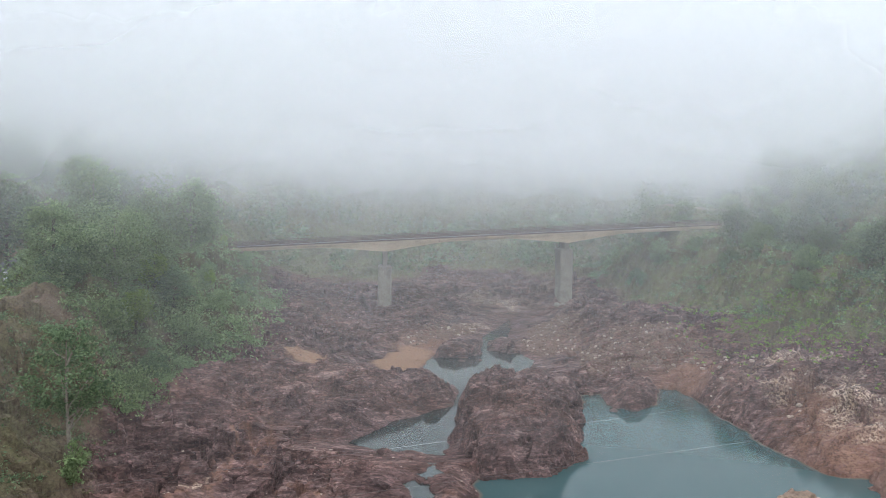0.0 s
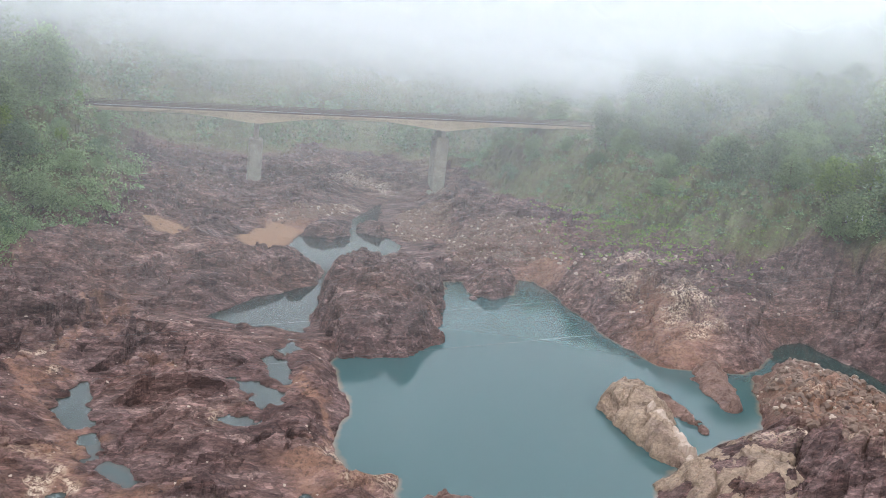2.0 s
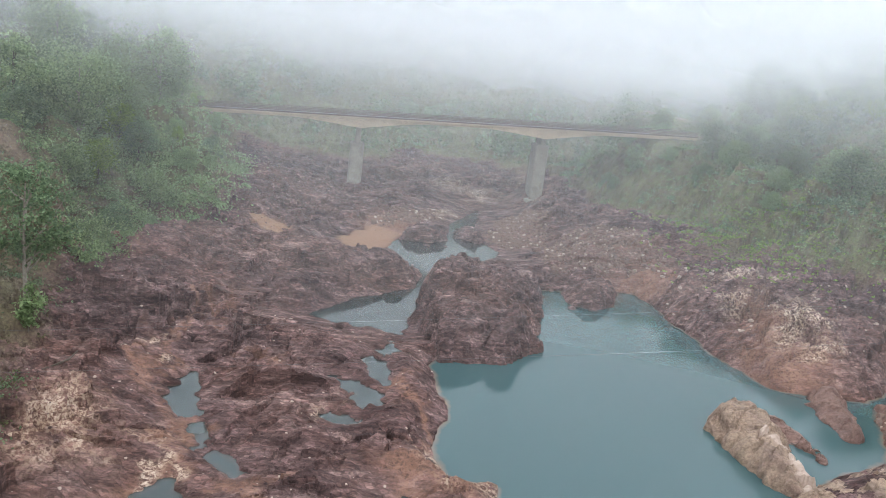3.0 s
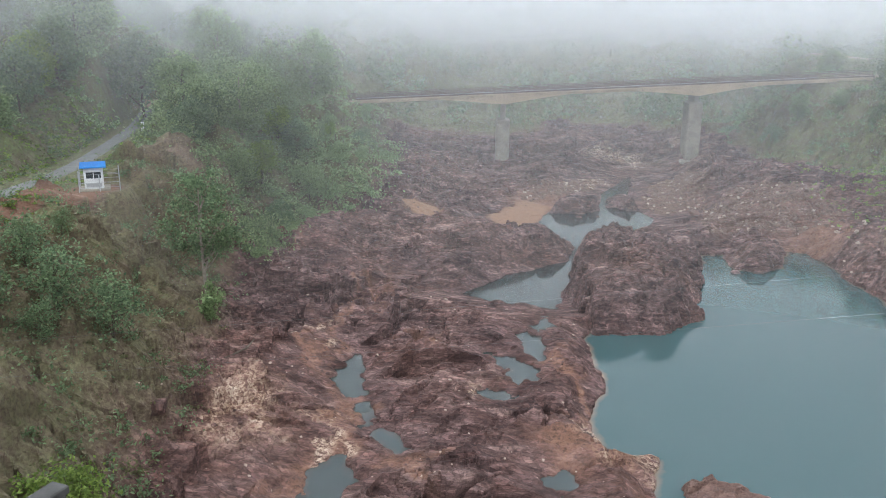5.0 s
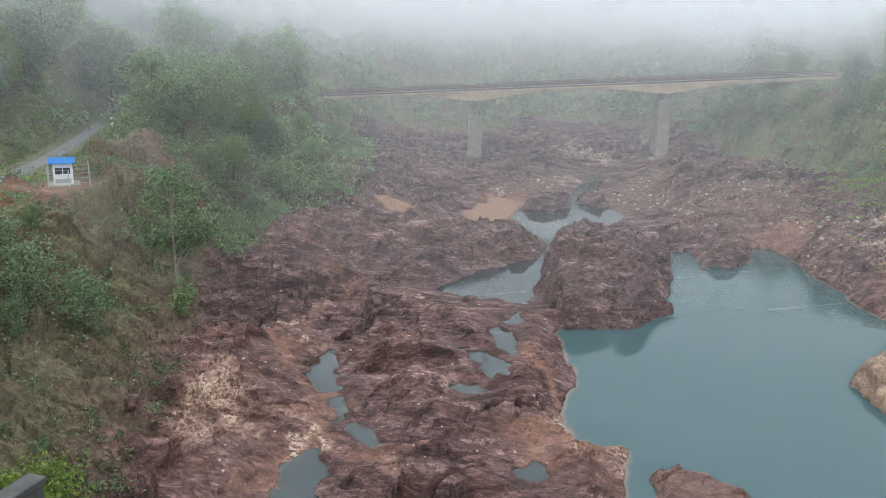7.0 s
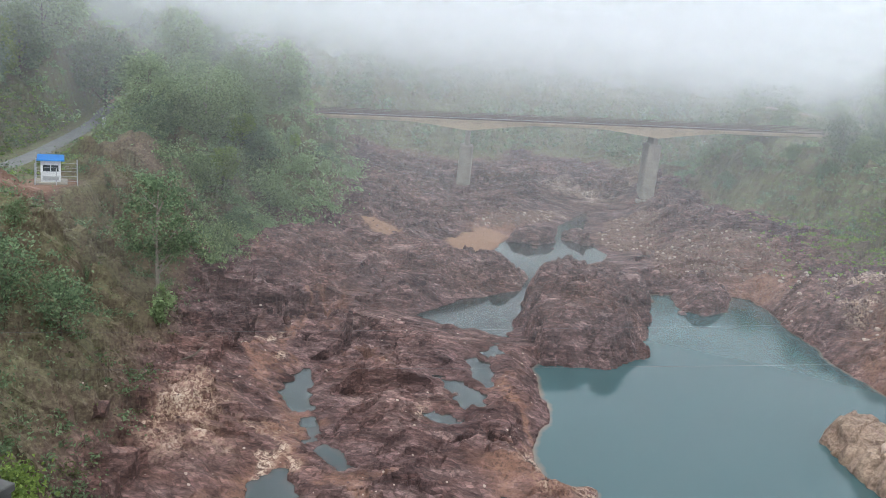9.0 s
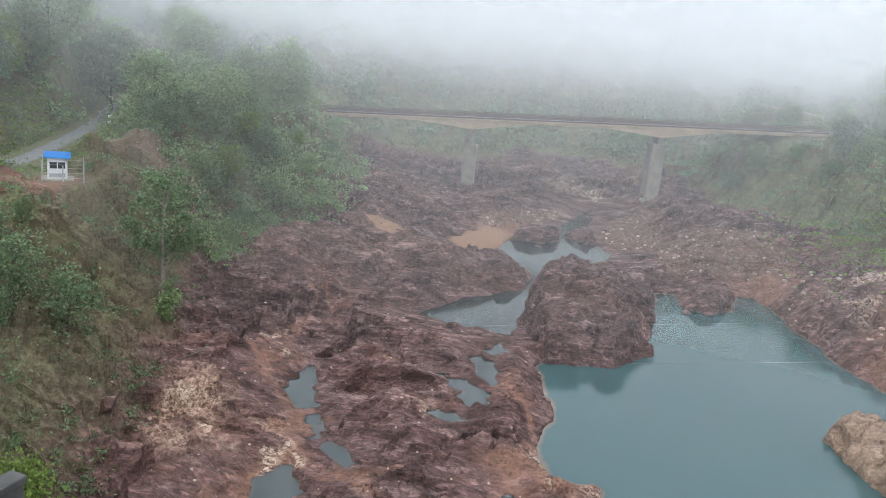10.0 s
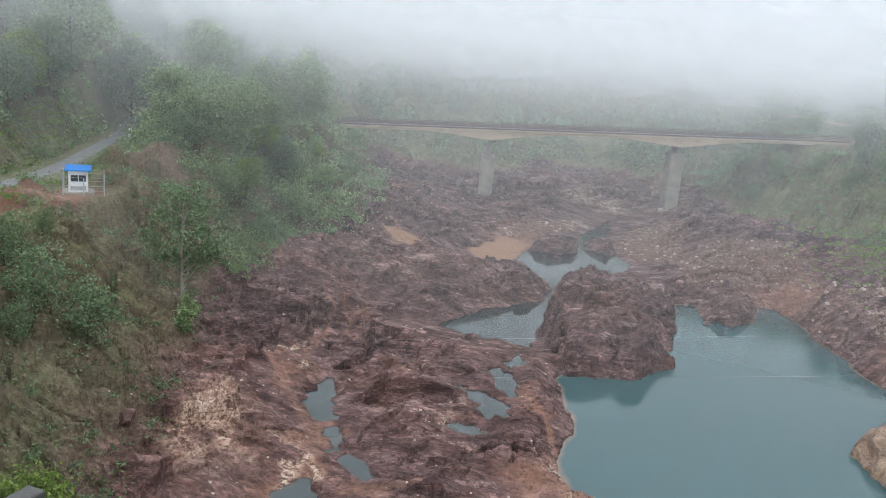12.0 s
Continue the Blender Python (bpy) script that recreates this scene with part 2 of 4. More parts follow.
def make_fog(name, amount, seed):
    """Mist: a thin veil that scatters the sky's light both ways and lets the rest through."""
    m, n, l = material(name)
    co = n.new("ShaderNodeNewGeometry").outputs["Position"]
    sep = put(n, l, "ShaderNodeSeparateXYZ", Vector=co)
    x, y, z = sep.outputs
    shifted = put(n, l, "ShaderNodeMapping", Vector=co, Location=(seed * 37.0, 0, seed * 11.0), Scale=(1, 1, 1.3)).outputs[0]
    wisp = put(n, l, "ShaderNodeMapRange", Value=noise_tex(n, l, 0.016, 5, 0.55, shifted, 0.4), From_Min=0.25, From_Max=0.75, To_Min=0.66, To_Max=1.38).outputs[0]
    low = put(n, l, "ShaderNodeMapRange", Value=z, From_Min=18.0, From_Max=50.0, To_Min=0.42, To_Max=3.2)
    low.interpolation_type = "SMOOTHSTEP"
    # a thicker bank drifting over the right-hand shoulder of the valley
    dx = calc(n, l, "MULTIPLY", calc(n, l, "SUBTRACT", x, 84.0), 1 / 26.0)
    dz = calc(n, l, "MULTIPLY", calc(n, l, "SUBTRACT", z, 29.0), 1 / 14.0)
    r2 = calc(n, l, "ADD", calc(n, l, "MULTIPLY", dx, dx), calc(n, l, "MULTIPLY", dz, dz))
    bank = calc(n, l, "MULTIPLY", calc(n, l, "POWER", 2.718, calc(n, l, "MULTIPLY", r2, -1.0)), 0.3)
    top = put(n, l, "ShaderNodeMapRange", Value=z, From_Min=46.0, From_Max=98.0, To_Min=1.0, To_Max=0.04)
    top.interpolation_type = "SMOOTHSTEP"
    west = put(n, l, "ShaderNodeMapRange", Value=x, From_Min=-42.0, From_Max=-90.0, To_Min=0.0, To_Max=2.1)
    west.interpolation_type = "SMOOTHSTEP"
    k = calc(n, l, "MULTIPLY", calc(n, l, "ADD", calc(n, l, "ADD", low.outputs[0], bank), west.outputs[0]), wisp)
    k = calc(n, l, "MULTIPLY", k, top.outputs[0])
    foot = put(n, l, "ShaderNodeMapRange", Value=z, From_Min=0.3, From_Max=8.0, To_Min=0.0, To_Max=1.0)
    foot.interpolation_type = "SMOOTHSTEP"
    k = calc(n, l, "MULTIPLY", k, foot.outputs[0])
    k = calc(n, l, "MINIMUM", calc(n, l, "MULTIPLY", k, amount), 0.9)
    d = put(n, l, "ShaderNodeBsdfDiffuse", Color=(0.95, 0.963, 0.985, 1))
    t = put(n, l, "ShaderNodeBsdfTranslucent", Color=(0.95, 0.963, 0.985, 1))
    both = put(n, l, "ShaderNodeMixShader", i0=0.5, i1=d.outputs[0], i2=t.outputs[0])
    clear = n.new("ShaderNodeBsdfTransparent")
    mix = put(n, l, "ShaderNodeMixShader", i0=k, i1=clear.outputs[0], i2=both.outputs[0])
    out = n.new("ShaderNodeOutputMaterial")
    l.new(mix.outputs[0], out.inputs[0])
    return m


# ---- shape helpers ----
def part(name, bm, mat, parent=None, label=""):
    """Links a bmesh as one mesh object, under a thing or a part where one is given."""
    me = bpy.data.meshes.new(name)
    bm.to_mesh(me)
    bm.free()
    me.materials.append(mat)
    ob = new(name, me)
    if parent is not None:
        ob.parent = parent
    return tagged(ob, label)


def raw_mesh(name, verts, faces, mat, smooth=False):
    """A mesh object from arrays of corners and of faces with one number of corners."""
    verts, faces = np.asarray(verts, np.float32), np.asarray(faces, np.int32)
    me = bpy.data.meshes.new(name)
    me.vertices.add(len(verts))
    me.vertices.foreach_set("co", verts.ravel())
    k = faces.shape[1]
    me.loops.add(faces.size)
    me.loops.foreach_set("vertex_index", faces.ravel())
    me.polygons.add(len(faces))
    me.polygons.foreach_set("loop_start", np.arange(0, faces.size, k, dtype=np.int32))
    me.polygons.foreach_set("loop_total", np.full(len(faces), k, np.int32))
    me.update(calc_edges=True)
    me.polygons.foreach_set("use_smooth", np.full(len(faces), smooth))
    me.materials.append(mat)
    return new(name, me)


def box(bm, lo, hi, bevel=0.0):
    """A box between two corners, with bevelled edges."""
    m = Matrix.Translation([(a + b) / 2 for a, b in zip(lo, hi)]) @ Matrix.Diagonal([b - a for a, b in zip(lo, hi)] + [1])
    made = bmesh.ops.create_cube(bm, size=1, matrix=m)["verts"]
    if bevel:
        edges = list({e for v in made for e in v.link_edges})
        bmesh.ops.bevel(bm, geom=edges, offset=bevel, segments=1, affect="EDGES")
    return bm


def tube(bm, points, radii, sides=7):
    """A tapered tube along points."""
    rings = []
    pts = [Vector(p) for p in points]
    for i, (p, r) in enumerate(zip(pts, radii)):
        d = (pts[min(i + 1, len(pts) - 1)] - pts[max(i - 1, 0)]).normalized()
        a = d.orthogonal().normalized()
        b = d.cross(a)
        rings.append([bm.verts.new(p + (a * math.cos(t) + b * math.sin(t)) * r) for t in (2 * math.pi * k / sides for k in range(sides))])
    for r0, r1 in zip(rings, rings[1:]):
        for k in range(sides):
            bm.faces.new((r0[k], r0[(k + 1) % sides], r1[(k + 1) % sides], r1[k]))
    bm.faces.new(rings[-1])
    bm.faces.new(rings[0][::-1])
    return bm


# ---- the lie of the land ----
def hashed(i, j, seed):
    h = (i.astype(np.int64) * 374761393 + j.astype(np.int64) * 668265263 + seed * 974634777) & 0xFFFFFFFF
    h = ((h ^ (h >> 13)) * 1274126177) & 0xFFFFFFFF
    return ((h ^ (h >> 16)) & 0xFFFFFF) / float(0xFFFFFF)


def value_noise(x, y, seed):
    i, j = np.floor(x), np.floor(y)
    u, v = x - i, y - j
    u, v = u * u * (3 - 2 * u), v * v * (3 - 2 * v)
    a, b, c, d = hashed(i, j, seed), hashed(i + 1, j, seed), hashed(i, j + 1, seed), hashed(i + 1, j + 1, seed)
    return (a * (1 - u) + b * u) * (1 - v) + (c * (1 - u) + d * u) * v - 0.5


def fbm(x, y, seed, octaves=4, gain=0.5):
    total, amp = 0.0, 1.0
    for k in range(octaves):
        total = total + amp * value_noise(x, y, seed + 7 * k)
        x, y, amp = x * 2.03 + 13.7, y * 2.03 - 5.1, amp * gain
    return total


def blocks(x, y, seed, tilt=1.0):
    """Broken rock: cells of random height, each tilted its own way, from -0.5 to 0.5 or so."""
    i0, j0 = np.floor(x), np.floor(y)
    best = np.full(np.shape(x), 9.0)
    out = np.zeros(np.shape(x))
    for di in (-1, 0, 1):
        for dj in (-1, 0, 1):
            i, j = i0 + di, j0 + dj
            px, py = i + hashed(i, j, seed), j + hashed(i, j, seed + 1)
            d = (x - px) ** 2 + (y - py) ** 2
            h = hashed(i, j, seed + 2) - 0.5 + tilt * ((hashed(i, j, seed + 3) - 0.35) * (x - px) + (hashed(i, j, seed + 4) - 0.5) * (y - py))
            near = d < best
            out, best = np.where(near, h, out), np.where(near, d, best)
    return out


def ease(a, b, v):
    t = np.clip((v - a) / (b - a), 0, 1)
    return t * t * (3 - 2 * t)


def inside(x, y, outline):
    """Distance to a closed outline, above 0 within it."""
    p = np.asarray(outline, float)
    q = np.roll(p, -1, 0)
    best = np.full(np.shape(x), 1e9)
    odd = np.zeros(np.shape(x), bool)
    for (ax, ay), (bx, by) in zip(p, q):
        ex, ey = bx - ax, by - ay
        t = np.clip(((x - ax) * ex + (y - ay) * ey) / (ex * ex + ey * ey), 0, 1)
        best = np.minimum(best, (x - ax - t * ex) ** 2 + (y - ay - t * ey) ** 2)
        if ay != by:
            odd ^= ((ay > y) != (by > y)) & (x < ax + (y - ay) / (by - ay) * ex)
    return np.where(odd, 1, -1) * np.sqrt(best)


def beyond(x, y, line):
    """Distance from an open line, above 0 on its left-hand side, seen along it."""
    best, out = np.full(np.shape(x), 1e18), np.zeros(np.shape(x))
    for (ax, ay), (bx, by) in zip(line, line[1:]):
        ex, ey = bx - ax, by - ay
        t = np.clip(((x - ax) * ex + (y - ay) * ey) / (ex * ex + ey * ey), 0, 1)
        d = (x - ax - t * ex) ** 2 + (y - ay - t * ey) ** 2
        side = np.sign(ex * (y - ay) - ey * (x - ax))
        near = d < best
        out, best = np.where(near, side * np.sqrt(d), out), np.where(near, d, best)
    return out


RIVER = [  # the large pool and the dark channel behind the spit
    (9.0, 30.0), (7.5, 36.0), (8.1, 41.3), (8.4, 45.0), (5.4, 46.2), (4.7, 48.4), (5.2, 52.3), (6.4, 57.0), (5.8, 59.8), (5.0, 66.0), (9.0, 72.0), (15.0, 80.0),
    (20.4, 92.0), (21.4, 97.5), (24.5, 98.6), (24.1, 91.0), (29.8, 93.2), (32.9, 101.0), (35.3, 100.8), (35.9, 95.0), (36.0, 87.5), (37.0, 75.6), (38.4, 68.5), (42.4, 67.7),
    (47.7, 67.0), (53.5, 72.0), (57.5, 76.5), (62.5, 79.0), (63.0, 70.0), (63.5, 62.0), (62.0, 54.0), (57.0, 54.5), (54.7, 62.5), (51.7, 65.6), (47.7, 65.2), (43.4, 58.3),
    (41.0, 53.7), (30.7, 48.1), (26.5, 44.6), (25.0, 38.0), (24.0, 30.0)]
SIDE_POOL = [(-7.0, 77.4), (-2.4, 85.0), (4.5, 92.2), (5.8, 98.5), (5.2, 102.6), (-0.4, 108.6), (2.8, 122.3), (8.2, 122.9), (11.6, 131.8), (12.2, 140.2), (19.4, 159.4),
             (18.4, 147.0), (15.2, 131.5), (18.9, 119.5), (15.8, 110.0), (9.0, 104.0), (6.8, 96.0), (6.9, 86.8), (3.8, 80.4), (3.0, 73.7), (0.4, 73.9), (-4.1, 75.4)]
ROCK_POOLS = [  # level, outline
    (1.0, [(-14.4, 52.6), (-13.5, 57.2), (-12.6, 54.0), (-11.5, 50.5), (-11.6, 48.6), (-12.8, 49.4)]),
    (1.0, [(-11.7, 48.4), (-11.2, 48.4), (-9.6, 45.2), (-10.1, 45.0)]),
    (1.0, [(-9.3, 44.5), (-8.4, 44.2), (-7.0, 42.8), (-7.6, 42.3)]),
    (1.0, [(-3.0, 58.7), (-1.4, 58.4), (0.4, 57.0), (0.8, 54.6), (-0.6, 53.4), (-1.0, 55.5)]),
    (1.0, [(-0.9, 63.0), (0.5, 64.2), (1.4, 61.0), (1.1, 57.8), (0.2, 60.0)]),
    (1.0, [(0.7, 66.0), (1.6, 68.2), (2.3, 66.2), (1.5, 64.8)]),
    (1.0, [(-11.9, 35.0), (-11.9, 39.6), (-10.9, 41.2), (-9.8, 38.5), (-9.6, 35.0)]),
    (1.0, [(-2.9, 51.6), (-1.4, 52.0), (-0.8, 50.8), (-2.2, 50.3)]),
    (0.7, [(1.2, 40.6), (2.6, 41.6), (3.2, 40.2), (2.0, 39.4)])]
BANK_WEST = [(-16.0, -600.0), (-6.0, 4.0), (-10.0, 20.0), (-17.0, 36.0), (-19.6, 46.6), (-21.8, 55.1), (-24.6, 65.0), (-26.5, 75.6), (-24.4, 89.3), (-20.2, 98.0), (-21.0, 120.0), (-24.0, 140.0),
             (-30.0, 165.0), (-34.0, 200.0), (-14.0, 262.0), (30.0, 320.0)]
BANK_EAST = [(90.0, 340.0), (64.0, 262.0), (50.0, 215.0), (41.0, 172.0), (43.0, 150.0), (51.0, 125.0), (57.0, 105.0), (62.0, 90.0), (64.0, 80.0), (66.0, 62.0), (62.0, 45.0), (54.0, 28.0), (50.0, 8.0), (50.0, -600.0)]
ROAD = [(-43.5, 48.0), (-44.2, 56.0), (-44.9, 62.0), (-45.4, 68.0), (-47.2, 75.5), (-49.6, 84.0), (-52.6, 94.0), (-56.0, 104.0), (-62.0, 118.0), (-66.0, 132.0), (-60.0, 150.0), (-52.0, 160.0), (-44.0, 163.5)]
ROAD_EAST = [(60.0, 167.2), (66.0, 168.0), (74.0, 170.0), (78.0, 176.0), (75.0, 184.0), (70.0, 190.0), (64.0, 198.0)]
BROW = [(-41.0, 76.0), (-37.0, 78.5), (-33.0, 76.0), (-30.0, 76.5)]  # bare earth along the edge of the slope
SAND = [[(-6.4, 111.7), (-3.5, 119.0), (-1.7, 125.6), (2.5, 123.8), (0.6, 112.0), (-0.1, 105.2), (-2.9, 104.6)], [(-19.2, 107.4), (-14.1, 110.0), (-11.9, 103.1), (-15.9, 100.9)]]
GRAVEL = [[(18.5, 128.0), (23.0, 146.0), (30.4, 152.0), (29.1, 136.5), (25.7, 121.9), (21.0, 121.0)], [(24.0, 104.0), (27.0, 119.0), (34.2, 124.4), (41.3, 116.4), (40.7, 103.4), (34.0, 104.0)],
          [(43.5, 54.0), (45.0, 62.0), (50.0, 63.5), (54.0, 58.0), (56.0, 50.0), (50.0, 44.0), (42.0, 46.0)], [(-2.0, 126.0), (4.0, 140.0), (12.0, 150.0), (10.0, 142.0), (3.0, 130.0)]]
PALE = [(50.0, 84.0, 1.0, 6.0, -0.4), (45.0, 73.0, 3.0, 1.2, 0.3), (47.5, 57.0, 1.0, 4.0, 0.6), (-18.0, 43.8, 1.9, 4.4, 0.25), (-12.2, 41.5, 0.7, 3.0, 0.2), (46.5, 80.0, 2.2, 7.5, -0.5), (48.0, 95.0, 6.5, 1.8, 0.1), (43.5, 87.0, 3.0, 1.5, 0.5), (53.0, 124.0, 3.5, 1.5, 0.2),
        (7.6, 48.2, 2.5, 3.4, 0.0), (17.0, 170.0, 9.0, 2.5, -0.4), (31.0, 176.0, 4.0, 2.0, 0.3), (-19.0, 58.0, 3.0, 0.7, 0.6), (11.5, 147.0, 1.2, 8.0, -0.5), (50.0, 52.0, 3.0, 1.2, 0.5), (40.0, 46.0, 4.0, 1.2, -0.5),
        (-2.9, 51.9, 0.6, 1.6, 0.3), (7.0, 44.5, 2.2, 1.5, 0.4)]
ORANGE = [(49.0, 55.0, 6.0, 8.0, 0.0), (43.0, 80.0, 2.5, 9.0, -0.3), (-15.0, 61.5, 0.7, 4.2, -0.15), (-16.0, 55.0, 0.8, 5.0, 0.4), (-12.0, 45.0, 1.2, 5.5, 0.15), (-18.0, 44.0, 2.4, 5.0, 0.25), (-9.3, 59.5, 1.2, 2.4, 0.2), (4.0, 44.0, 4.0, 2.0, 0.0), (11.5, 40.5, 3.5, 2.6, 0.0), (4.4, 53.0, 0.7, 8.0, 0.1),
          (-26.0, 82.0, 1.2, 1.6, 0.0), (-16.5, 72.0, 0.7, 6.0, -0.1), (37.0, 101.0, 3.0, 4.0, 0.0), (2.0, 126.0, 6.0, 6.0, 0.0), (42.0, 72.0, 5.0, 5.5, -0.5), (-6.0, 40.0, 1.2, 3.0, 0.4), (-12.6, 38.0, 1.2, 3.0, 0.0)]


def spots(x, y, ellipses):
    out = np.zeros(np.shape(x))
    x, y = x + 3.4 * fbm(x / 3, y / 3, 301, 4, 0.65), y + 3.4 * fbm(x / 3, y / 3, 302, 4, 0.65)
    for cx, cy, rx, ry, turn in ellipses:
        c, s = math.cos(turn), math.sin(turn)
        u, v = ((x - cx) * c + (y - cy) * s) / rx, (-(x - cx) * s + (y - cy) * c) / ry
        out = np.maximum(out, np.exp(-(u * u + v * v) ** 1.5))
    return out


def near_line(x, y, line):
    best = np.full(np.shape(x), 1e9)
    for (ax, ay), (bx, by) in zip(line, line[1:]):
        ex, ey = bx - ax, by - ay
        t = np.clip(((x - ax) * ex + (y - ay) * ey) / (ex * ex + ey * ey), 0, 1)
        best = np.minimum(best, np.hypot(x - ax - t * ex, y - ay - t * ey))
    return best


def road_level(y):
    return np.interp(y, [40, 60, 75, 95, 120, 160], [12.4, 12.8, 13.2, 14.0, 15.0, 15.4])


def east_level(q):
    return float(np.interp(q.y, [167, 170, 176, 198], [20.2, 21.0, 22.8, 25.0]))


def rock_relief(x, y, size=1.0):
    """Tilted, broken beds at three sizes."""
    u, v = x * 0.83 + y * 0.56, -x * 0.56 + y * 0.83
    w = 0.9 * fbm(x / 9, y / 9, 5, 3)
    h = 1.9 * blocks(u / 9 + w, v / 5 + w, 11, 0.9) + 0.75 * blocks(u / 3.4 + w, v / 1.7, 21, 1.1)
    h = h + 0.34 * blocks(u / 1.7, v / 0.8 + w, 31, 1.3) + 0.15 * blocks(u / 0.75, v / 0.42, 36, 1.3) + 0.2 * fbm(x / 1.1, y / 0.8, 41, 3)
    # stepped edges of the beds
    q = (v + 0.25 * u) / 2.1 + 1.8 * fbm(x / 7, y / 7, 15, 3)
    h = h + 0.75 * (q - np.floor(q) - 0.5) * ease(-0.15, 0.2, fbm(x / 12, y / 12, 18, 2))
    # gullies
    g = np.abs(fbm(u / 11, v / 6, 25, 4))
    h = h - 1.4 * np.exp(-(g / 0.035) ** 2)
    return size * h


def land(x, y, detail=True):
    """Ground height, and the shares of green, sand, pale and orange cover."""
    x, y = np.asarray(x, float), np.asarray(y, float)
    jag = 0.9 * fbm(x / 2.2, y / 2.2, 3, 3)
    wet = np.maximum(inside(x, y, RIVER), inside(x, y, SIDE_POOL)) + jag * 0.8
    dry = np.maximum(-wet, 0)
    west, east = beyond(x, y, BANK_WEST) + 2.0 * fbm(x / 8, y / 8, 8, 3), beyond(x, y, BANK_EAST) + 2.0 * fbm(x / 8, y / 8, 9, 3)
    eastern = ease(22, 44, x) * (1 - ease(105, 150, y) * 0.5)
    sand = np.zeros_like(x)
    for outline in SAND:
        sand = np.maximum(sand, ease(-0.8, 0.4, inside(x, y, outline) + jag * 0.8))
    rocky = (1 - sand) * ease(0, 5, dry)
    grav = np.zeros_like(x)
    for outline in GRAVEL:
        grav = np.maximum(grav, ease(-3, 1, inside(x, y, outline) + jag))
    bed = 0.1 + np.minimum(dry * 0.55, 1.35) + eastern * np.minimum(np.maximum(dry - 2, 0) * 0.24, 4.4) + np.maximum(y - 135, 0) * 0.045
    bed = bed + eastern * np.minimum(dry * 0.6, 1.1)
    bed = bed + 1.2 * ease(4, 16, dry) * ease(60, 100, y) * (1 - eastern)
    # the flank that climbs to the western bank
    bed = bed + 2.0 * ease(-9, 0, west)
    h, relief = bed, rock_relief(x, y)
    if detail:
        for level, outline in ROCK_POOLS:
            rocky = rocky * (0.2 + 0.8 * ease(0.3, 5.0, -inside(x, y, outline)))
        h = bed + relief * (0.16 + 0.9 * rocky) * (1 - 0.45 * grav) + 0.12 * sand * fbm(x / 3, y / 3, 77, 2)
        h = np.maximum(h, 0.10 + 0.25 * (1 - np.exp(-dry)))
    rough = fbm(x / 5, y / 5, 51, 4)
    bench = ease(0, 13, west) * 9.6 + ease(0, 40, west) * 1.2
    hillw = np.maximum(west - 24, 0)
    hillw = 46 * (1 - np.exp(-hillw * 0.46 / 46)) + 0.06 * hillw
    bench_e = ease(0, 16 - 9 * ease(98, 84, y), east) * (8.5 + 3.0 * ease(100, 160, y))
    hille = np.maximum(east - 32, 0)
    hille = 62 * (1 - np.exp(-hille * 0.42 / 62)) + 0.06 * hille
    far = np.maximum(y - 235, 0)
    far = 60 * (1 - np.exp(-far * 0.30 / 60))
    h = h + np.maximum.reduce([bench + hillw, bench_e + hille, far])
    up = np.maximum(ease(0, 8, west), ease(0, 8, east))
    h = h + up * (1.3 * rough + 0.4 * relief * ease(22, 10, np.maximum(west, east)) + 4.0 * fbm(x / 45, y / 45, 61, 3) * ease(26, 60, np.maximum(west, east)))
    # a knoll of bare earth above the slope
    h = h + 0.25 * np.exp(-((x + 37) / 5.0) ** 2 - ((y - 77) / 7.0) ** 2)
    # road benches and the booth's terrace
    d = near_line(x, y, ROAD)
    k = ease(5.5, 2.0, d)
    h = h * (1 - k) + road_level(y) * k
    k = ease(4.2, 2.6, np.hypot(x + 37.2, y - 61.5))
    h = h * (1 - k) + 13.2 * k
    d2 = near_line(x, y, ROAD_EAST)
    k2 = ease(9.0, 2.5, d2)
    h = h * (1 - k2) + np.interp(y, [167, 170, 176, 198], [20.2, 21.0, 22.8, 25.0]) * k2
    h = h - 1.7 * np.exp(-((x + 7) / 9.0) ** 2 - ((y - 157) / 13.0) ** 2)
    # water
    deep = np.maximum(wet, 0)
    h = np.where(wet > 0, -0.12 - 2.2 * (1 - np.exp(-deep / 2.5)), h)
    for level, outline in ROCK_POOLS:
        q = inside(x, y, outline) + 0.35 * jag + 0.9 * fbm(x / 0.9, y / 0.9, 71, 3) + 0.25
        h = np.where(q > 0, np.minimum(h, level - 0.08 - 0.3 * q), np.where(q > -0.7, np.maximum(h, level + 0.05 + 0.3 * (-q)), h))
        h = np.where((q <= 0) & (q > -5), np.minimum(h, level + 0.1 + 0.36 * np.maximum(-q, 0)), h)
    bare = ease(92, 80, y) * ease(17, 11, west)
    side = -inside(x, y, SIDE_POOL)
    h = np.where((wet <= 0) & (side < 14), np.minimum(h, 0.14 + 0.17 * np.maximum(side, 0) + 0.4 * np.maximum(side - 8, 0) + 0.2 * np.maximum(jag, 0)), h)
    green = np.maximum.reduce([ease(-1.0, 6.0, west) * (1 - 0.3 * bare), ease(-3.0, 5.0, east - 5.0 * ease(100, 88, y)), np.maximum(ease(178, 200, y) * ease(9, 18, np.abs(x - 15)), ease(205, 218, y))])
    meadow = np.exp(-((x - 56) / 11.0) ** 2 - ((y - 112) / 15.0) ** 2)
    green = np.maximum(green, 0.8 * meadow)
    path = ease(2.6, 1.4, near_line(x, y, [(-37.2, 61.5), (-38.5, 54.0), (-38.0, 46.0), (-36.0, 36.0)])) + 0.28 * ease(2.4, 0.8, near_line(x, y, BROW) + jag)
    path = np.clip(path, 0, 1)
    green = green * (1 - 0.85 * path)
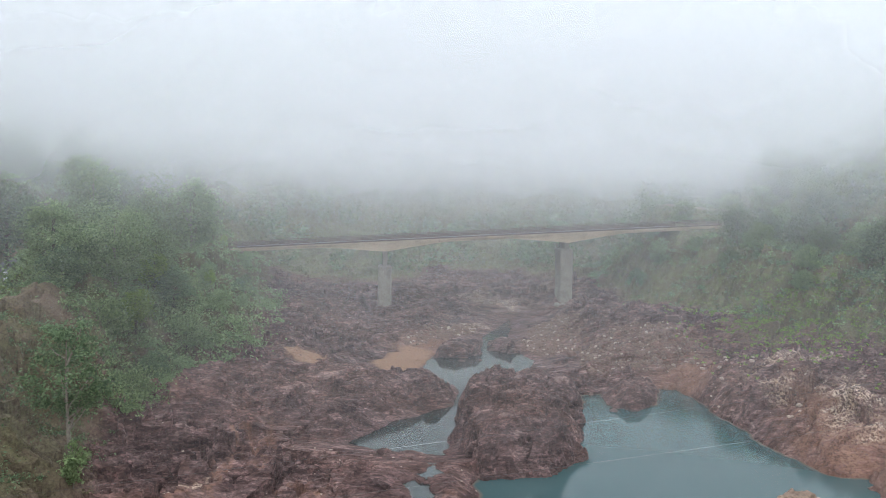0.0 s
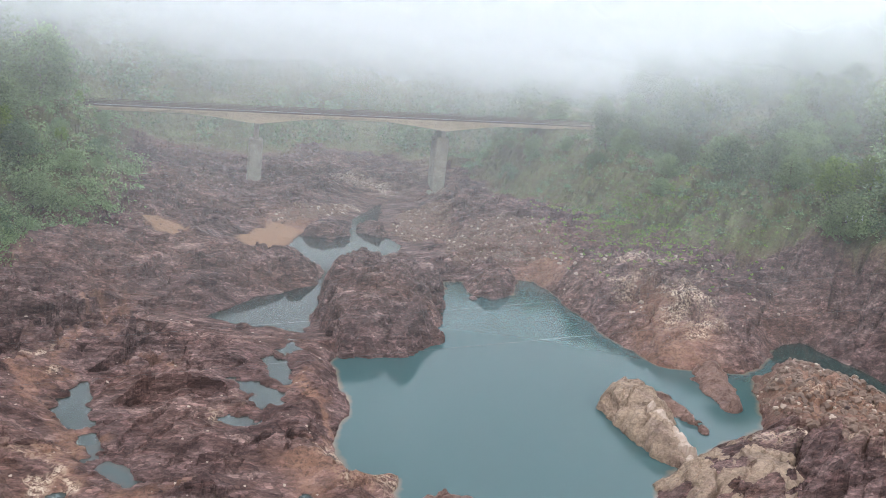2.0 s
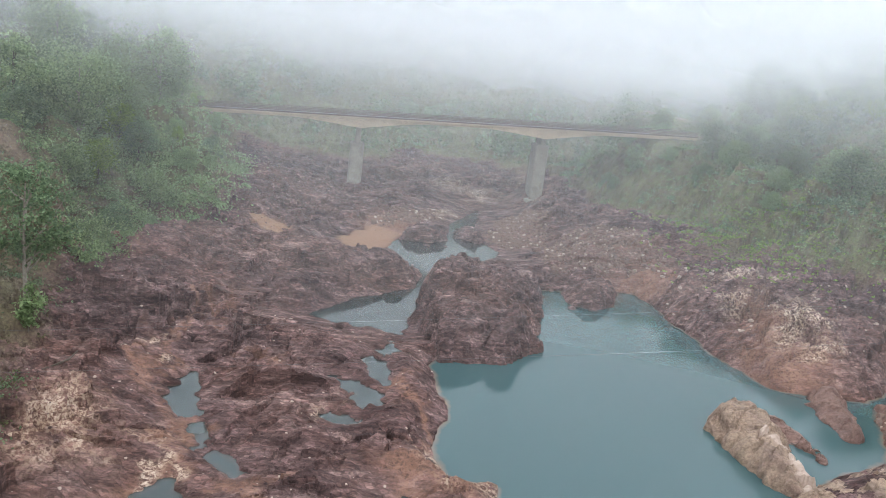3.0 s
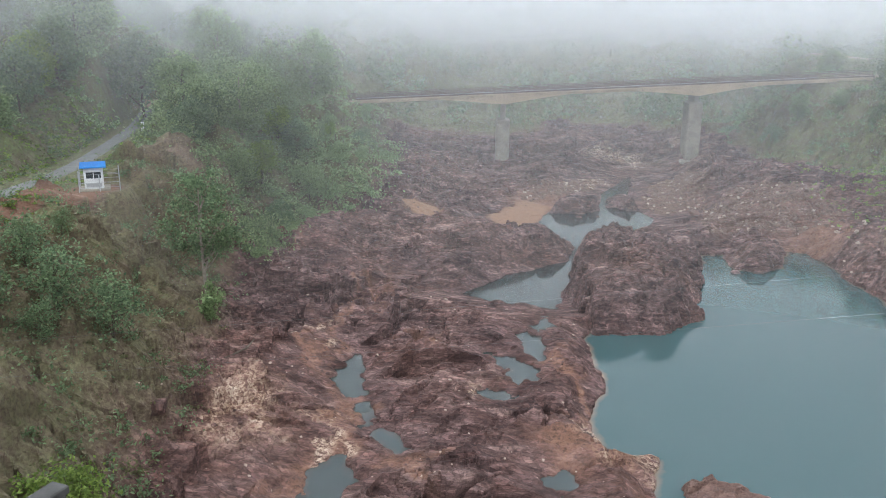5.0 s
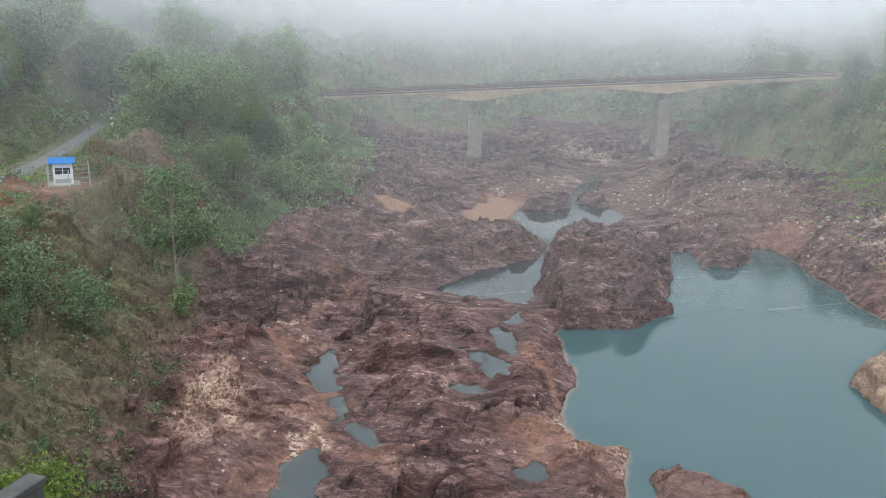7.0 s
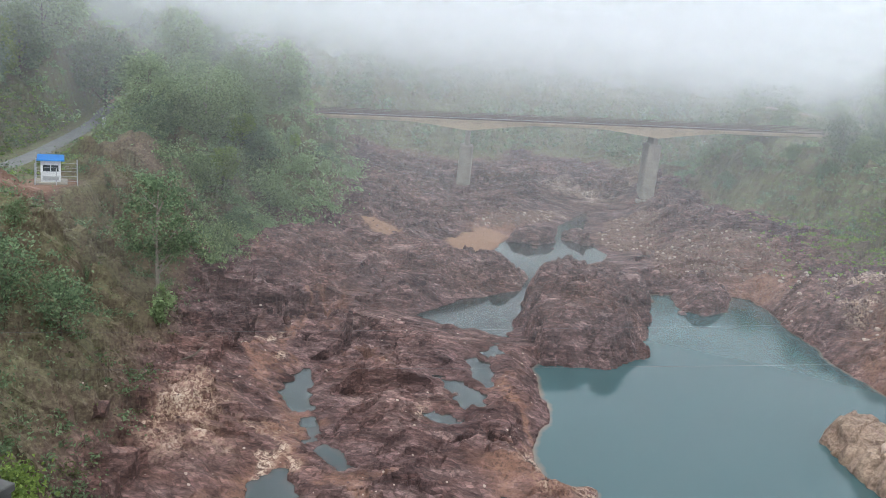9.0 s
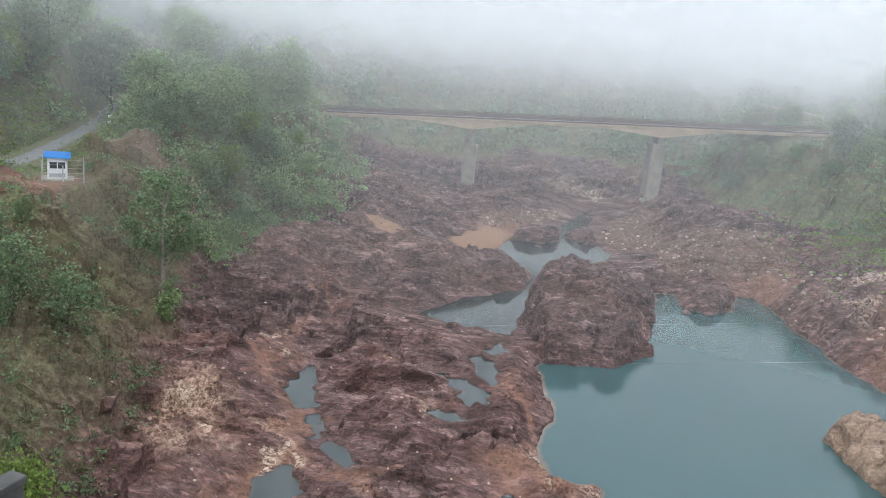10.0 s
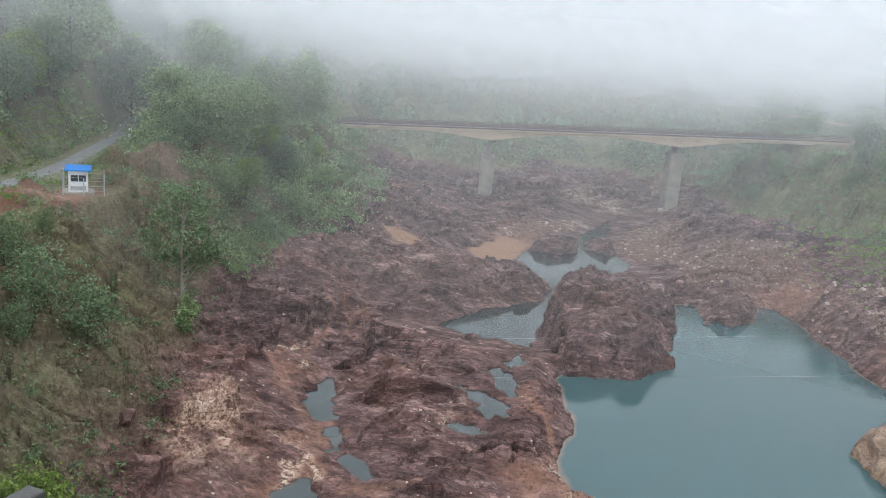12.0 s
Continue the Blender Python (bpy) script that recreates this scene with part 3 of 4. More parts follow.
    return h, green, np.clip(sand + 0.62 * path + 0.1 * grav, 0, 1), spots(x, y, PALE), np.clip(spots(x, y, ORANGE) + 0.18 * grav, 0, 1)


def ground_at(x, y):
    return float(land(np.array([x]), np.array([y]))[0][0])


# ---- ground: one sheet, finest over the river bed ----
def build_ground():
    rs = [0.0, 0.01]
    while rs[-1] < 2600:
        r = rs[-1]
        rs.append(r + (1.5 if r < 27 else 0.15 if r < 72 else 0.19 if r < 100 else 0.19 + (r - 100) * 0.0042 if r < 260 else 0.04 * (r - 260) + 0.9))
    rs = np.array(rs[1:])
    az = np.concatenate([np.arange(-47, 43.5, 0.125), np.arange(43.5, 313, 3.0)])  # from +y, to the left
    a = np.radians(az)
    R, A = np.meshgrid(rs, a, indexing="ij")
    x, y = -R * np.sin(A), R * np.cos(A)
    h, green, sand, pale, orange = land(x.ravel(), y.ravel())
    nr, na = R.shape
    verts = np.stack([x.ravel(), y.ravel(), h], 1)
    i, j = np.meshgrid(np.arange(nr - 1), np.arange(na), indexing="ij")
    j2 = (j + 1) % na
    faces = np.stack([i * na + j, (i + 1) * na + j, (i + 1) * na + j2, i * na + j2], -1).reshape(-1, 4)[:, ::-1]
    ob = raw_mesh("ground", verts, faces, GROUND)
    at = ob.data.attributes.new("cover", "FLOAT_COLOR", "POINT")
    at.data.foreach_set("color", np.stack([green, sand, pale, orange], 1).astype(np.float32).ravel())
    return tagged(ob, "broken purple-brown river bed rising to overgrown valley sides", "ground", kind="structure")


build_ground()


def water_sheet(name, lo, hi, step, level, mat, label, reach=1.6, outline=None, margin=2.0):
    xs, ys = np.arange(lo[0], hi[0] + step, step), np.arange(lo[1], hi[1] + step, step)
    X, Y = np.meshgrid(xs, ys, indexing="ij")
    h = land(X.ravel(), Y.ravel())[0]
    nx, ny = X.shape
    i, j = np.meshgrid(np.arange(nx - 1), np.arange(ny - 1), indexing="ij")
    f = np.stack([i * ny + j, (i + 1) * ny + j, (i + 1) * ny + j + 1, i * ny + j + 1], -1).reshape(-1, 4)
    if outline is not None:
        f = f[(inside(X.ravel(), Y.ravel(), outline) > -margin)[f].all(1)]
    ob = raw_mesh(name, np.stack([X.ravel(), Y.ravel(), np.full(X.size, level)], 1), f, mat)
    at = ob.data.attributes.new("depth", "FLOAT", "POINT")
    at.data.foreach_set("value", np.clip((level - h) / reach, 0, 1).astype(np.float32))
    return tagged(ob, label, "water", kind="structure")


water_sheet("water", (-9, 29), (68, 112), 0.5, 0.0, WATER, "still teal silty river water between the rocks", outline=RIVER)
water_sheet("water", (49, 51), (68, 82), 0.5, 0.015, CHANNEL, "deep water in the side channel, coloured dark for the bank it mirrors",
            outline=[(52.0, 66.6), (54.0, 72.5), (57.5, 77.0), (63.0, 80.0), (64.5, 70.0), (65.0, 62.0), (63.0, 53.0), (56.0, 53.5), (54.5, 61.5)], margin=0.2)
water_sheet("water", (-12, 70), (24, 162), 0.5, 0.02, POOL, "still grey side pool mirroring the mist", outline=SIDE_POOL)
for k, (level, outline) in enumerate(ROCK_POOLS):
    xs, ys = [p[0] for p in outline], [p[1] for p in outline]
    water_sheet("pool_water", (min(xs) - 1, min(ys) - 1), (max(xs) + 1, max(ys) + 1), 0.25, level + 0.006 * k, POOL, "small still rain pool held in the rock", 0.8, outline, 0.8)


# ---- rock outcrops ----
def outcrop(outline, height, edge, mat, label, seed, step=0.2, lean=(0.0, 0.0), relief=0.6, name="rock_outcrop", base=0.0):
    """A weathered mass of rock on its outline: steep broken flanks and an uneven top."""
    p = np.array(outline)
    lo, hi = p.min(0) - 1.2, p.max(0) + 1.2
    X, Y = np.meshgrid(np.arange(lo[0], hi[0], step), np.arange(lo[1], hi[1], step), indexing="ij")
    d = inside(X, Y, outline) + 1.3 * fbm(X / 2.5, Y / 2.5, seed, 4, 0.6)
    top = height * (1 + 0.25 * fbm(X / 6, Y / 6, seed + 5, 2)) * (1 + lean[0] * (X - p[:, 0].mean()) + lean[1] * (Y - p[:, 1].mean()))
    rise = 1 - np.exp(-np.maximum(d, 0) / edge)
    h = base + top * rise + relief * rock_relief(X + seed * 17.3, Y - seed * 9.1) * np.clip(rise * 1.4, 0, 1)
    h = np.where(d > 0, np.maximum(h, base - 0.1), base - 0.9 + np.maximum(d, -1) * 0.6)
    nx, ny = X.shape
    keep = d > -0.9
    i, j = np.meshgrid(np.arange(nx - 1), np.arange(ny - 1), indexing="ij")
    f = np.stack([i * ny + j, (i + 1) * ny + j, (i + 1) * ny + j + 1, i * ny + j + 1], -1).reshape(-1, 4)
    f = f[keep.ravel()[f].all(1)]
    used = np.unique(f)
    remap = np.zeros(nx * ny, np.int64)
    remap[used] = np.arange(len(used))
    shift = 0.25 * fbm(h * 0.8 + X / 3, Y / 3, seed + 9, 3)
    v = np.stack([(X + shift).ravel(), (Y + shift).ravel(), h.ravel()], 1)[used]
    ob = raw_mesh(name, v, remap[f], mat)
    return tagged(ob, label, "rock")


outcrop([(3.4, 77.5), (4.4, 71.5), (6.1, 67.2), (9.4, 67.2), (13.6, 68.8), (15.9, 72.4), (17.6, 78.0), (19.5, 87.0), (20.6, 96.0), (19.0, 102.0), (13.0, 101.5), (8.2, 97.0), (5.8, 91.0), (4.4, 85.0)],
        4.0, 1.25, ROCK, "large dark purple-brown rock mass standing in the water", 3, lean=(-0.006, 0.004), relief=0.95, step=0.16)
outcrop([(-15.0, 80.0), (-7.0, 78.4), (-2.4, 85.6), (4.4, 92.8), (5.0, 98.0), (1.0, 102.5), (-6.0, 103.5), (-14.0, 101.0), (-19.0, 93.0)],
        2.9, 1.7, ROCK, "long low brown rock hump beside the side pool", 4, relief=0.95)
outcrop([(3.0, 121.5), (3.6, 128.0), (7.0, 131.0), (11.0, 129.5), (11.0, 124.5), (8.0, 121.0), (5.0, 120.6)], 3.2, 1.3, ROCK, "rounded brown rock mound by the sand bar", 5, relief=0.6)
outcrop([(12.0, 128.5), (13.0, 133.0), (16.5, 132.0), (17.8, 125.5), (15.5, 124.5)], 1.7, 0.9, ROCK, "low brown rock between the narrow water arms", 6, relief=0.45)
outcrop([(27.5, 51.5), (28.6, 59.6), (31.0, 61.6), (33.2, 60.4), (33.4, 55.0), (31.4, 50.0), (30.2, 46.6), (28.2, 48.5)], 1.9, 0.7, ROCK_TAN, "ochre rock islet in the pool", 7, step=0.14, lean=(-0.08, 0.02), relief=0.4)
outcrop([(30.9, 61.4), (31.9, 60.9), (31.5, 55.0), (31.9, 49.6), (31.0, 46.6), (30.0, 46.8), (30.6, 54.0)], 1.45, 0.5, STONE_PALE, "white and yellow quartz rib across the rock islet", 27, step=0.12, lean=(0, 0.03), relief=0.6)
outcrop([(33.0, 60.4), (35.2, 59.6), (36.0, 55.0), (35.4, 53.2), (34.2, 55.0), (32.8, 57.6)], 1.1, 0.7, ROCK_RED, "low reddish rock islet in the pool", 8, step=0.14, relief=0.4)
outcrop([(41.6, 67.2), (44.6, 67.4), (44.0, 62.5), (41.9, 58.2), (40.2, 57.6), (40.2, 62.5)], 1.3, 0.8, ROCK_RED, "flat reddish rock off the end of the spit", 9, step=0.14, relief=0.45)
outcrop([(52.0, 68.4), (54.5, 70.4), (58.5, 67.0), (60.0, 62.0), (57.5, 62.5), (54.0, 65.6)], 1.2, 0.8, ROCK_RED, "narrow reddish rock rib beside the dark channel", 10, step=0.16, relief=0.45)
outcrop([(24.2, 90.5), (25.0, 97.0), (28.5, 99.5), (31.2, 97.0), (29.8, 92.5), (27.0, 90.2)], 2.3, 1.1, ROCK, "brown rock shoulder at the head of the pool", 12, relief=0.6)
outcrop([(26.0, 36.0), (26.8, 44.6), (31.0, 48.4), (37.0, 51.4), (41.0, 50.0), (40.0, 42.0), (34.0, 35.0)], 2.6, 2.2, ROCK_TAN, "broad pale ochre rock ledge by the pool", 13, step=0.16, relief=0.65)
outcrop([(8.6, 37.5), (8.8, 42.5), (11.5, 43.6), (14.6, 41.5), (15.2, 38.0), (12.0, 36.0)], 1.0, 0.9, ROCK_RED, "low rusty rock ledge in the shallows", 14, step=0.15, relief=0.5)
outcrop([(-3.6, 74.2), (0.0, 73.2), (2.8, 72.6), (2.6, 69.4), (-1.0, 69.6), (-4.6, 71.6)], 0.9, 0.9, ROCK, "dark rock rib below the side pool", 15, step=0.16, relief=0.4, base=0.3)
outcrop([(47.8, 60.0), (47.4, 65.4), (50.4, 65.6), (51.6, 62.0), (50.0, 59.5)], 1.4, 0.8, ROCK_RED, "reddish rock at the mouth of the channel", 16, step=0.16, relief=0.3, base=0.2)


def stone_mesh(name, seed, mat, flat=0.6):
    """An angular stone of about 1 m."""
    rng = random.Random(seed)
    bm = bmesh.new()
    bmesh.ops.create_icosphere(bm, subdivisions=1, radius=0.5)
    for v in bm.verts:
        v.co *= rng.uniform(0.75, 1.15)
        v.co.z *= flat
    for _ in range(8):
        d = Vector((rng.uniform(-1, 1), rng.uniform(-1, 1), rng.uniform(-0.4, 1))).normalized()
        bmesh.ops.bisect_plane(bm, geom=bm.verts[:] + bm.edges[:] + bm.faces[:], plane_co=d * rng.uniform(0.2, 0.36), plane_no=d, clear_outer=True)
        bmesh.ops.holes_fill(bm, edges=[e for e in bm.edges if e.is_boundary])
    me = bpy.data.meshes.new(name)
    bm.to_mesh(me)
    bm.free()
    me.materials.append(mat)
    return me


STONES = [stone_mesh("boulder", k, (ROCK, ROCK_RED, ROCK)[k % 3]) for k in range(6)]
rng = random.Random(5)
BOULDERS = [(24.0, 90.0, 1.5), (23.0, 98.0, 1.3), (7.2, 118.5, 1.6), (10.2, 119.5, 1.0), (24.5, 118.0, 2.4), (19.5, 134.0, 2.2), (47.0, 110.0, 2.0), (-21.5, 39.0, 2.2), (-20.3, 37.6, 1.6)]
for k in range(26):
    where = rng.choice([(-20, 5, 36, 75), (-25, 5, 100, 150), (18, 45, 100, 150), (38, 60, 66, 110), (42, 56, 44, 62)])
    BOULDERS.append((rng.uniform(where[0], where[1]), rng.uniform(where[2], where[3]), rng.uniform(0.4, 0.9)))
for k, (x, y, s) in enumerate(BOULDERS):
    z = ground_at(x, y)
    if z < -0.3 and k > 3:
        continue
    ob = new("boulder", STONES[k % 6])
    ob.matrix_basis = Matrix.LocRotScale((x, y, max(z, -0.1) + 0.05 * s), Euler((rng.uniform(-0.3, 0.3), rng.uniform(-0.3, 0.3), rng.uniform(0, 6.28))), (s, s * rng.uniform(0.7, 1), s))
    tagged(ob, "angular brown boulder lying on the river bed", "boulder", "boulders on the river bed")


def rubble(name, areas, count, mat, sizes, label, seed):
    """Loose stones, joined."""
    r = np.random.RandomState(seed)
    base = stone_mesh("stone_shape", seed, mat)
    vs = np.array([v.co[:] for v in base.vertices])
    base.calc_loop_triangles()
    tri = np.array([t.vertices[:] for t in base.loop_triangles])
    pts = []
    for outline in areas:
        p = np.array(outline)
        q = p.min(0) + r.rand(count, 2) * (p.max(0) - p.min(0))
        pts.append(q[inside(q[:, 0], q[:, 1], outline) > -1.0])
    q = np.concatenate(pts)
    z = land(q[:, 0], q[:, 1])[0]
    ok = z > -0.25
    q, z = q[ok], z[ok]
    s = sizes[0] + (sizes[1] - sizes[0]) * r.rand(len(q)) ** 3
    a = r.rand(len(q)) * 6.28
    c, n = np.cos(a) * s, np.sin(a) * s
    V = np.stack([q[:, :1] + vs[:, 0] * c[:, None] - vs[:, 1] * n[:, None], q[:, 1:] + vs[:, 0] * n[:, None] + vs[:, 1] * c[:, None], z[:, None] + 0.06 * s[:, None] + vs[:, 2] * s[:, None]], -1)
    F = tri[None] + (np.arange(len(q)) * len(vs))[:, None, None]
    ob = raw_mesh(name, V.reshape(-1, 3), F.reshape(-1, 3), mat)
    return tagged(ob, label, "rubble", kind="stuff")


BED = [[(-22, 38), (-24, 60), (-20, 75), (2, 74), (6, 58), (4, 46), (6, 34), (-14, 34)], [(-24, 90), (-22, 140), (-5, 165), (34, 165), (34, 130), (18, 140), (4, 140), (-6, 108)]]
rubble("rubble", GRAVEL, 2200, STONE, (0.14, 1.15), "heaps of loose orange-brown river stones", 1)
rubble("rubble", GRAVEL + [[(36, 90), (42, 110), (58, 100), (62, 80), (44, 70)]], 320, STONE_PALE, (0.15, 0.9), "scattered pale stones on the river bed", 2)
rubble("rubble", BED, 700, ROCK, (0.1, 0.55), "broken brown stones strewn over the rock", 3)
rubble("rubble", BED, 200, STONE_PALE, (0.1, 0.35), "scattered pale stone chips on the rock", 4)


# ---- bridge ----
AX, AY, BX, BY = -37.1, 160.8, 59.5, 167.0
SPAN = math.hypot(BX - AX, BY - AY)
TURN = math.atan2(BY - AY, BX - AX)


def along(x):
    """Distance along the bridge at a given x."""
    return (x - AX) * SPAN / (BX - AX)


def deck_z(u):
    return 14.92 + 0.0557 * u * (BX - AX) / SPAN


def build_bridge():
    top = new("bridge")
    top.matrix_world = Matrix.Translation((AX, AY, 0)) @ Matrix.Rotation(TURN, 4, "Z")
    tagged(top, "three-span ochre concrete road bridge on tall piers over the river bed", "bridge")
    p1, p2 = along(-6.8), along(32.0)
    ends = (-9.0, SPAN + 6.0)

    def depth(u):
        d = min(abs(u - p1), abs(u - p2))
        return 0.4 + 1.5 * max(0.0, 1 - d / 13.0) ** 1.2

    def strip(bm, y0, y1, z0, z1, steps=70):
        """A beam along the bridge between two cross distances, with top and foot as functions of u."""
        rows = []
        for k in range(steps + 1):
            u = ends[0] + (ends[1] - ends[0]) * k / steps
            rows.append([bm.verts.new(p) for p in ((u, y0, z0(u)), (u, y1, z0(u)), (u, y1, z1(u)), (u, y0, z1(u)))])
        for r, s in zip(rows, rows[1:]):
            for k in range(4):
                bm.faces.new((r[k], s[k], s[(k + 1) % 4], r[(k + 1) % 4]))
        bm.faces.new(rows[0][::-1])
        bm.faces.new(rows[-1])
        bmesh.ops.recalc_face_normals(bm, faces=bm.faces)
        return bm

    for y0 in (-3.7, 2.7):
        part("girder", strip(bmesh.new(), y0, y0 + 1.0, lambda u: deck_z(u) - 0.32 - depth(u), lambda u: deck_z(u) - 0.3), GIRDER, top, "haunched ochre concrete girder")
    part("deck_slab", strip(bmesh.new(), -3.9, 3.9, lambda u: deck_z(u) - 0.3, deck_z), GIRDER, top, "pale concrete deck slab")
    part("carriageway", strip(bmesh.new(), -3.3, 3.3, lambda u: deck_z(u) + 0.004, lambda u: deck_z(u) + 0.06), ASPHALT, top, "worn asphalt surface")
    for y0 in (-3.85, 3.6):
        part("kerb", strip(bmesh.new(), y0, y0 + 0.25, lambda u: deck_z(u) + 0.003, lambda u: deck_z(u) + 0.3), RAIL_RUST, top)
        for h in (0.42, 0.7, 0.98):
            part("rail", strip(bmesh.new(), y0 + 0.07, y0 + 0.19, lambda u: deck_z(u) + h, lambda u: deck_z(u) + h + 0.14), RAIL_RUST, top, "rust-brown rail")
    first = part("rail_post", box(bmesh.new(), (-0.08, -0.08, 0), (0.08, 0.08, 0.95), 0.02), RAIL_RUST, top)
    k = 0
    for y0 in (-3.72, 3.72):
        for i in range(46):
            u = ends[0] + 0.5 + i * (ends[1] - ends[0] - 1) / 45
            ob = first if k == 0 else new("rail_post", first.data)
            ob.parent, ob.location = top, (u, y0, deck_z(u) + 0.2)
            k += 1
    for u, foot, neck in ((p1, 0.6, 11.3), (p2, 3.4, 15.2)):
        soffit = deck_z(u) - 0.32 - depth(u)
        bm = bmesh.new()
        box(bm, (u - 1.4, -2.4, foot), (u + 1.4, 2.4, neck), 0.25)
        shaft = part("pier", bm, CONCRETE, top, "pale weathered concrete wall pier")
        part("pier_head", box(bmesh.new(), (u - 0.5, -2.3, neck + 0.003), (u + 0.5, 2.3, soffit - 0.003), 0.08), CONCRETE, shaft)
        part("pier_foot", box(bmesh.new(), (u - 2.3, -3.2, foot - 1.5), (u + 2.3, 3.2, foot + 0.1), 0.3), CONCRETE, shaft, "stained concrete footing")
    for u, foot in ((0.0, 7.0), (SPAN, 11.0)):
        soffit = deck_z(u) - 0.32 - depth(u)
        for y0 in (-2.6, 1.7):
            part("end_column", box(bmesh.new(), (u - 0.42, y0, foot), (u + 0.42, y0 + 0.85, soffit - 0.5), 0.06), CONCRETE, top)
        part("cap_beam", box(bmesh.new(), (u - 0.55, -3.0, soffit - 0.5), (u + 0.55, 3.0, soffit - 0.003), 0.06), CONCRETE, top)


build_bridge()


# ---- roads ----
def road(line, width, lift, level, name, mat, label):
    """A strip of worn paving laid on the ground."""
    pts, out, faces = [], [], []
    for (ax, ay), (bx, by) in zip(line, line[1:]):
        n = max(2, int(math.hypot(bx - ax, by - ay) / 0.8))
        pts += [Vector((ax + (bx - ax) * k / n, ay + (by - ay) * k / n)) for k in range(n)]
    for _ in range(6):
        pts = [pts[0]] + [(a + b * 2 + c) / 4 for a, b, c in zip(pts, pts[1:], pts[2:])] + [pts[-1]]
    cols = 7
    for i, p in enumerate(pts):
        d = (pts[min(i + 1, len(pts) - 1)] - pts[max(i - 1, 0)]).normalized()
        side = Vector((-d.y, d.x))
        w = width * (1 + 0.12 * noise.noise((p.x * 0.4, p.y * 0.4, 0)))
        for k in range(cols):
            q = p + side * w * (k / (cols - 1) - 0.5)
            edge = -0.25 if k in (0, cols - 1) else 0.0
            out.append((q.x, q.y, level(q) + lift + edge))
    for i in range(len(pts) - 1):
        for k in range(cols - 1):
            a = i * cols + k
            faces.append((a, a + 1, a + cols + 1, a + cols))
    ob = raw_mesh(name, out, faces, mat)
    return tagged(ob, label, "road", kind="structure")


road(ROAD, 2.6, 0.07, lambda q: float(road_level(q.y)), "road", ASPHALT, "narrow grey paved track along the bank")
road(ROAD_EAST, 3.2, 0.07, east_level, "road", DIRT, "pale dirt road behind the bridge end")


# ---- fenced booth ----
def build_booth(x, y, z, turn):
    top = new("guard_booth")
    top.matrix_world = pose(x, y, z, 0, 0, turn)
    tagged(top, "small white hut with a blue metal roof on a concrete base", "booth")
    part("base", box(bmesh.new(), (-1.25, -1.25, -0.4), (1.25, 1.25, 0.14), 0.03), CONCRETE, top, "concrete base slab")
    w, d, h, t = 0.75, 0.7, 1.95, 0.06
    walls = bmesh.new()
    box(walls, (-w, -d, 0.143), (w, -d + t, 1.0))
    for sx in (-1, 1):
        box(walls, (sx * w - (t if sx > 0 else 0), -d + t, 0.143), (sx * w + (t if sx < 0 else 0), d - t, h))
        box(walls, (min(sx * (w - 0.16), sx * (w - t)), -d, 1.0), (max(sx * (w - 0.16), sx * (w - t)), -d + t, h))
    box(walls, (-w + t, -d, 1.55), (w - t, -d + t, h))
    box(walls, (-w, d - t, 0.143), (w, d, h))
    body = part("wall", walls, WHITE, top, "white painted panel wall")
    win = part("window", box(bmesh.new(), (-w + 0.17, -d + 0.02, 1.003), (w - 0.17, -d + 0.04, 1.547)), GLASS_DARK, body, "dark window")
    part("mullion", box(bmesh.new(), (-0.025, -d + 0.005, 1.003), (0.025, -d + 0.055, 1.547)), WHITE, win)
    part("sill", box(bmesh.new(), (-w + 0.1, -d - 0.1, 0.94), (w - 0.1, -d - 0.003, 0.997), 0.01), WHITE, win)
    bm = bmesh.new()
    rows = []
    for k in range(25):
        yy = -1.0 + 2.0 * k / 24
        rows.append([bm.verts.new((xx, yy, 2.12 + 0.10 * yy + (0.03 if k % 2 else 0))) for xx in (-1.02, 1.02)])
    for a, b in zip(rows, rows[1:]):
        bm.faces.new((a[0], a[1], b[1], b[0]))
    bmesh.ops.solidify(bm, geom=bm.faces[:], thickness=0.03)
    roof = part("roof", bm, BLUE, top, "corrugated bright blue roof")
    part("fascia", box(bmesh.new(), (-1.03, -1.05, 1.93), (1.03, -1.0, 2.06), 0.01), BLUE, roof)
    part("panel", box(bmesh.new(), (-0.6, -d - 0.06, 0.3), (0.6, -d - 0.02, 0.62), 0.01), STEEL, top, "slanted grey panel")
    # the fence round it
    fence = new("wire_fence")
    fence.matrix_world = pose(x, y, z, 0, 0, turn)
    tagged(fence, "white post and wire enclosure round the booth", "fence")
    corners = [(-1.15, -1.45), (2.0, -1.45), (2.0, 1.3), (-1.15, 1.3)]
    spots_ = []
    for (ax, ay), (bx, by) in zip(corners, corners[1:] + corners[:1]):
        spots_ += [(ax, ay), ((ax + bx) / 2, (ay + by) / 2)]
    for i, (px, py) in enumerate(spots_):
        hh = 1.8 if i % 2 == 0 else 1.4
        part("post", box(bmesh.new(), (px - 0.04, py - 0.04, -0.3), (px + 0.04, py + 0.04, hh), 0.012), STEEL, fence)
    for (ax, ay), (bx, by) in zip(corners, corners[1:] + corners[:1]):
        for hh in (0.35, 0.75, 1.15, 1.45):
            part("wire", tube(bmesh.new(), [(ax, ay, hh), (bx, by, hh)], (0.012, 0.012), 4), STEEL, fence)


build_booth(-37.2, 61.3, 13.2, 30)


